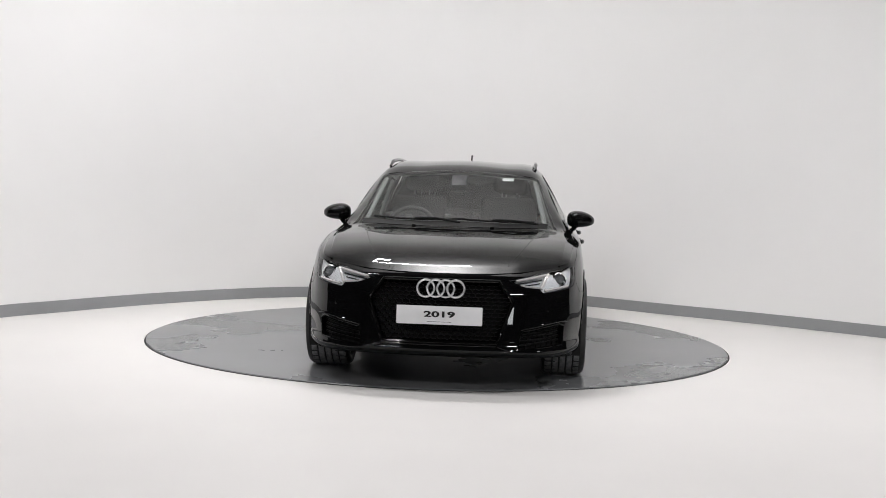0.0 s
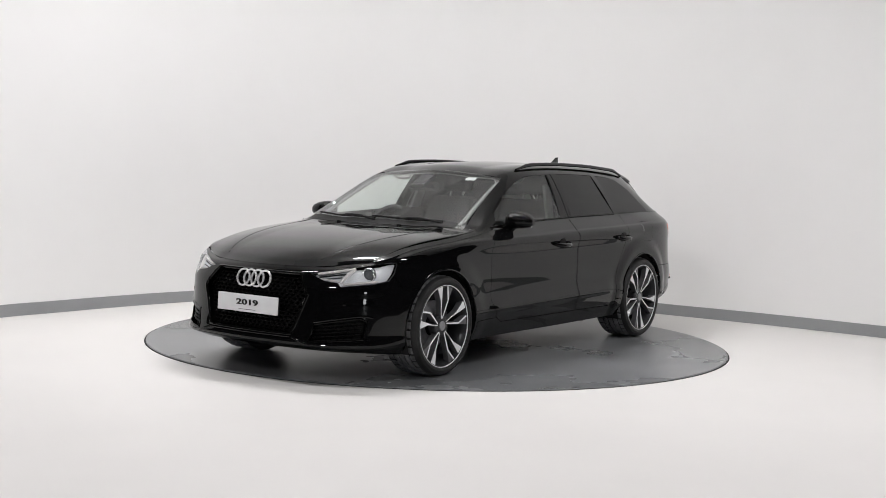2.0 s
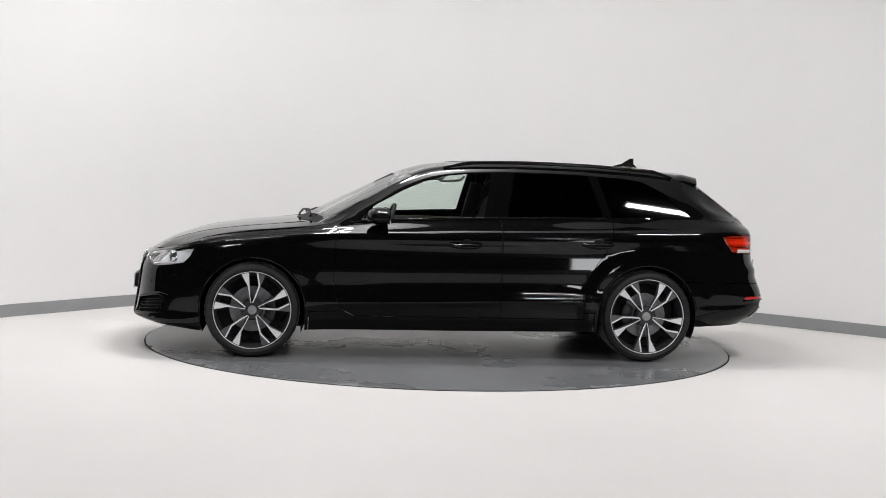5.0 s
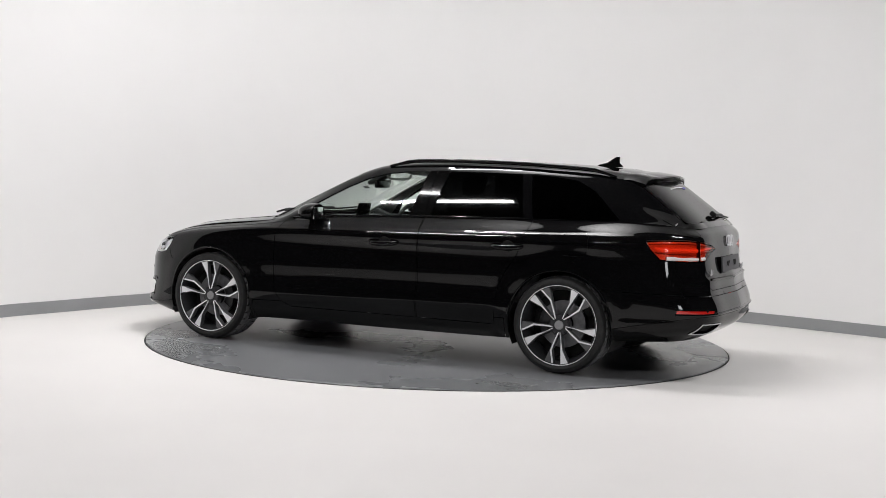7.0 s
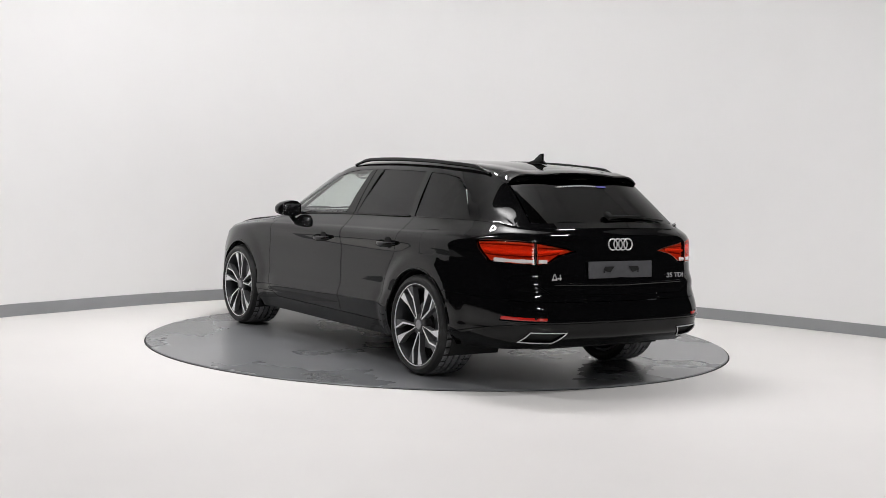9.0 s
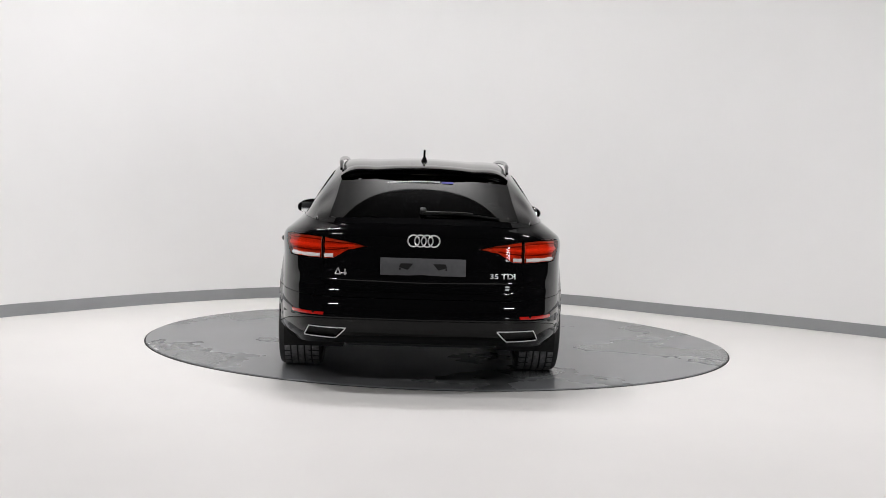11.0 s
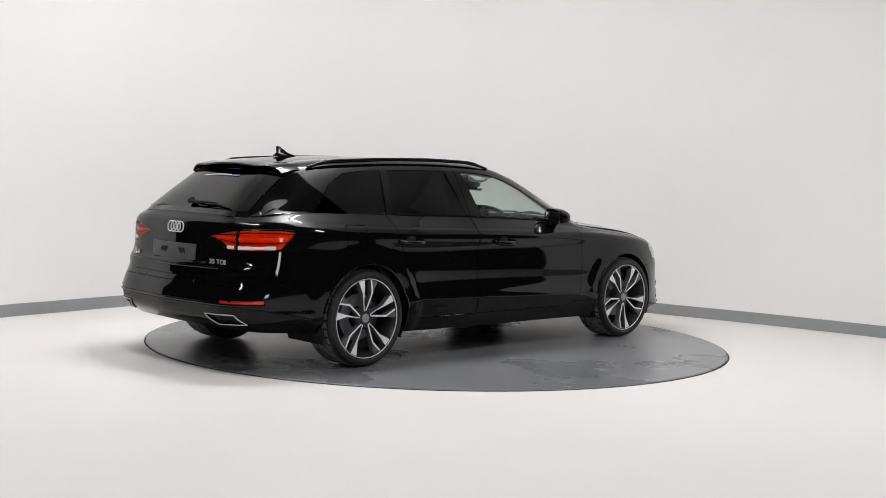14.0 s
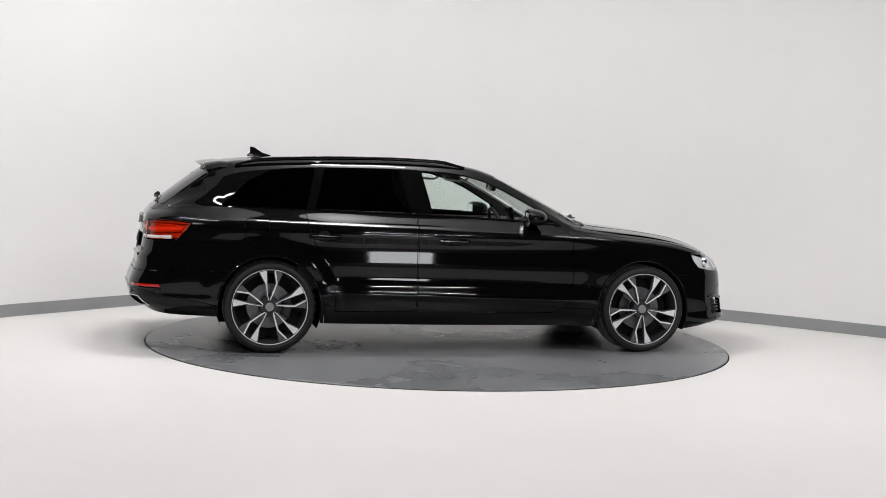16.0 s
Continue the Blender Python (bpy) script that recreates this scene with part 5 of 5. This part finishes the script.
# ---------------------------------------------------------------- the car: cabin
p, n = on_roof(1.02, .3)
bm = bmesh.new()
rows = []
for i in range(33):
    y = -.70 + 1.4 * i / 32
    f = (y / .70) ** 2
    x0, x1 = 1.065 - .13 * f, .56 - .03 * f
    rows.append([bm.verts.new(q) for q in ((x0, y, .935 - .01 * f), ((x0 + x1) / 2, y, .955), (x1 + .05, y, .955 + .012 * math.exp(-((y + .36) / .14) ** 2)), (x1, y, .935), (x1 - .03, y, .80), (x1 + .05, y, .60))])
for a, b in zip(rows, rows[1:]):
    for j in range(5):
        bm.faces.new((a[j], a[j + 1], b[j + 1], b[j]))
part("dashboard", bm, DASH, car, "dark grey dashboard", angle=50)
part("display", box_bm(.014, .20, .11, .005, pose(.585, 0, 1.005, 0, -12, 0)), GLOSS_BLACK, car, "black upright display")
# steering wheel on the car's right
sw = new("steering_wheel")
sw.parent = car
sw.matrix_basis = pose(.40, -.36, .885, 0, -22, 0)
part("wheel_rim", tube_bm([(0, .182 * math.cos(a), .175 * math.sin(a)) for a in [2 * math.pi * i / 40 for i in range(40)]], .016, 10, True), DASH, sw)
part("wheel_boss", box_bm(.05, .15, .11, .02, pose(.02, 0, 0)), DASH, sw)
for a in (0, 180, 270):
    part("wheel_spoke", box_bm(.015, .12, .03, .006, pose(.012, .11 * math.cos(radians(a)), .11 * math.sin(radians(a)), a, 0, 0)), DASH, sw)
part("column", box_bm(.25, .07, .07, .02, pose(.16, 0, -.01)), DASH, sw)


def seat(x, y, wide, back_h, parent, rake=18):
    s = new("seat")
    s.parent = parent
    s.matrix_basis = pose(x, y, 0)
    part("cushion", box_bm(.50, wide, .16, .05, pose(0.05, 0, .50, 0, -8, 0), 3), SEAT, s)
    bm = box_bm(.13, wide * .95, back_h, .055, None, 3)
    for v in bm.verts:
        v.co.y *= 1 - .18 * max(0, v.co.z / back_h)
        v.co.x += .03 * (abs(v.co.y) / (wide / 2)) ** 2
    bmesh.ops.transform(bm, matrix=pose(-.24, 0, .57, 0, -rake, 0) @ pose(0, 0, back_h / 2), verts=bm.verts)
    part("backrest", bm, SEAT, s)
    top = pose(-.24, 0, .57, 0, -rake, 0)
    part("headrest", box_bm(.10, .27, .17, .045, top @ pose(.01, 0, back_h + .13), 3), SEAT, s)
    for k in (-1, 1):
        part("headrest_post", tube_bm([top @ Vector((0, .06 * k, back_h - .02)), top @ Vector((0.005, .06 * k, back_h + .08))], .006, 6), CHROME, s)
    return s


for yy in (.36, -.36):
    seat(-.08, yy, .52, .58, car)
for yy in (.38, -.38):
    seat(-.92, yy, .48, .56, car, 22)
# rear-view mirror and sensor pod behind the windscreen
rv = part("rear_view_mirror", box_bm(.025, .24, .065, .012, pose(.42, 0, 1.215, 0, -8, 0)), GLOSS_BLACK, car, "black rear-view mirror")
part("sensor_pod", box_bm(.17, .12, .035, .012, pose(.45, 0, 1.255, 0, 27, 0)), DASH, car)
part("toll_tag", box_bm(.004, .075, .030, .001, pose(.565, .0, 1.185, 0, 60, 0)), MATT_BLACK, car)
for k in range(3):
    part("tag_bar", box_bm(.0045, .065, .004, 0, pose(.568, 0, 1.178 + .007 * k, 0, 60, 0)), PLATE_GREY, car)
p, n = spot(ROOF, .36, .31, [0, 1], lambda q: q[:, 0] < 9, -.006)
part("sticker", box_bm(.05, .085, .0015, 0, pose(p.x - .01, .36, p.z - .008, 0, 24, 2)), WHITE_STICKER, car, "small white windscreen sticker")
# door linings that close the cabin sides
for m in (1, -1):
    part("door_lining", box_bm(1.05, .05, .50, .02, pose(.20, .80 * m, .70)), DASH, car)
    part("door_lining", box_bm(.85, .05, .52, .02, pose(-.80, .80 * m, .71)), DASH, car)
part("cabin_floor", box_bm(2.6, 1.5, .04, .01, pose(-.4, 0, .34)), LINER, car)
part("load_cover", box_bm(.75, 1.24, .03, .01, pose(-1.62, 0, .96)), LINER, car)
part("bulkhead", box_bm(.03, 1.35, .55, .01, pose(.93, 0, .62)), LINER, car)
# trim inside the pillars
TRIM_GREY = material("grey_pillar_trim", (0.17, 0.17, 0.168), 0.8, grain=0.05, scale=60)
for m in (1, -1):
    line = [spot(ROOF, x, y, [0, 1], lambda q: q[:, 0] < 9, -.035)[0] for x, y in ((.90, .655), (.75, .635), (.60, .615), (.45, .598), (.30, .580))]
    bm = tube_bm([tuple(v) for v in smooth_curve(line, 3)], .018, 8, squash=.6)
    part("pillar_trim", flipped(bm) if m < 0 else bm, TRIM_GREY, car, "grey pillar trim")
    bm = box_bm(.10, .03, .32, .012, pose(-.325, .632, 1.09, 16, -12, 0))
    part("pillar_trim", flipped(bm) if m < 0 else bm, TRIM_GREY, car, "grey pillar trim")
# grab handles seen through the side glass
for m in (1, -1):
    part("grab_handle", tube_bm(smooth_curve([(.10, .545 * m, 1.285), (.06, .525 * m, 1.262), (-.06, .52 * m, 1.268), (-.10, .54 * m, 1.30)], 4), .009, 8), HEADLINER, car)

# cowl and front wipers
bm = bmesh.new()
rows = []
for i in range(41):
    y = -.66 + 1.32 * i / 40
    f = abs(y) / .66
    x = 1.075 - .11 * f ** 2
    a, _ = on_roof(x + .035, abs(y), .003)
    b, _ = on_roof(x - .045, abs(y), .004)
    rows.append([bm.verts.new((a.x, y, a.z)), bm.verts.new(((a.x + b.x) / 2, y, (a.z + b.z) / 2 - .004)), bm.verts.new((b.x, y, b.z))])
for a, b in zip(rows, rows[1:]):
    for j in range(2):
        bm.faces.new((a[j], a[j + 1], b[j + 1], b[j]))
part("cowl", bm, MATT_BLACK, car, "matt black cowl strip")
for y0, y1 in ((.56, -.02), (.02, -.58)):
    pts = []
    for i in range(13):
        y = y0 + (y1 - y0) * i / 12
        p, n = on_roof(1.035 - .10 * (y / .66) ** 2 - .02 * (i / 12), abs(y), .016)
        pts.append((p.x, y, p.z))
    w = part("front_wiper", tube_bm(pts, .007, 6), MATT_BLACK, car, "black wiper")
    part("wiper_arm", tube_bm([(pts[0][0] + .05, y0 + .03, pts[0][2] - .012), (pts[3][0] + .03, pts[3][1], pts[3][2] + .012), (pts[6][0] + .003, pts[6][1], pts[6][2] + .008)], .008, 6), MATT_BLACK, w)
    part("washer_jet", box_bm(.02, .03, .012, .004, pose(pts[6][0] + .075, pts[6][1], on_roof(pts[6][0] + .075, abs(pts[6][1]))[0].z + .004)), MATT_BLACK, car)
# dealer strip at the top of the tail window
wx = lambda x, y: on_roof(x, abs(y), .003)[0]
random.seed(4)
y = .27
while y > -.10:
    wdt = random.uniform(.006, .016)
    p = wx(-1.955, y)
    part("strip_mark", box_bm(.010, wdt, .0012, 0, pose(p.x, y, p.z, 0, -38, 0)), WHITE_STICKER, tailgate)
    y -= wdt + .005
p = wx(-1.955, -.14)
part("strip_patch", box_bm(.016, .075, .0012, 0, pose(p.x, -.145, p.z, 0, -38, 0)), BLUE_STICKER, tailgate, "small violet-blue sticker patch")
motions()
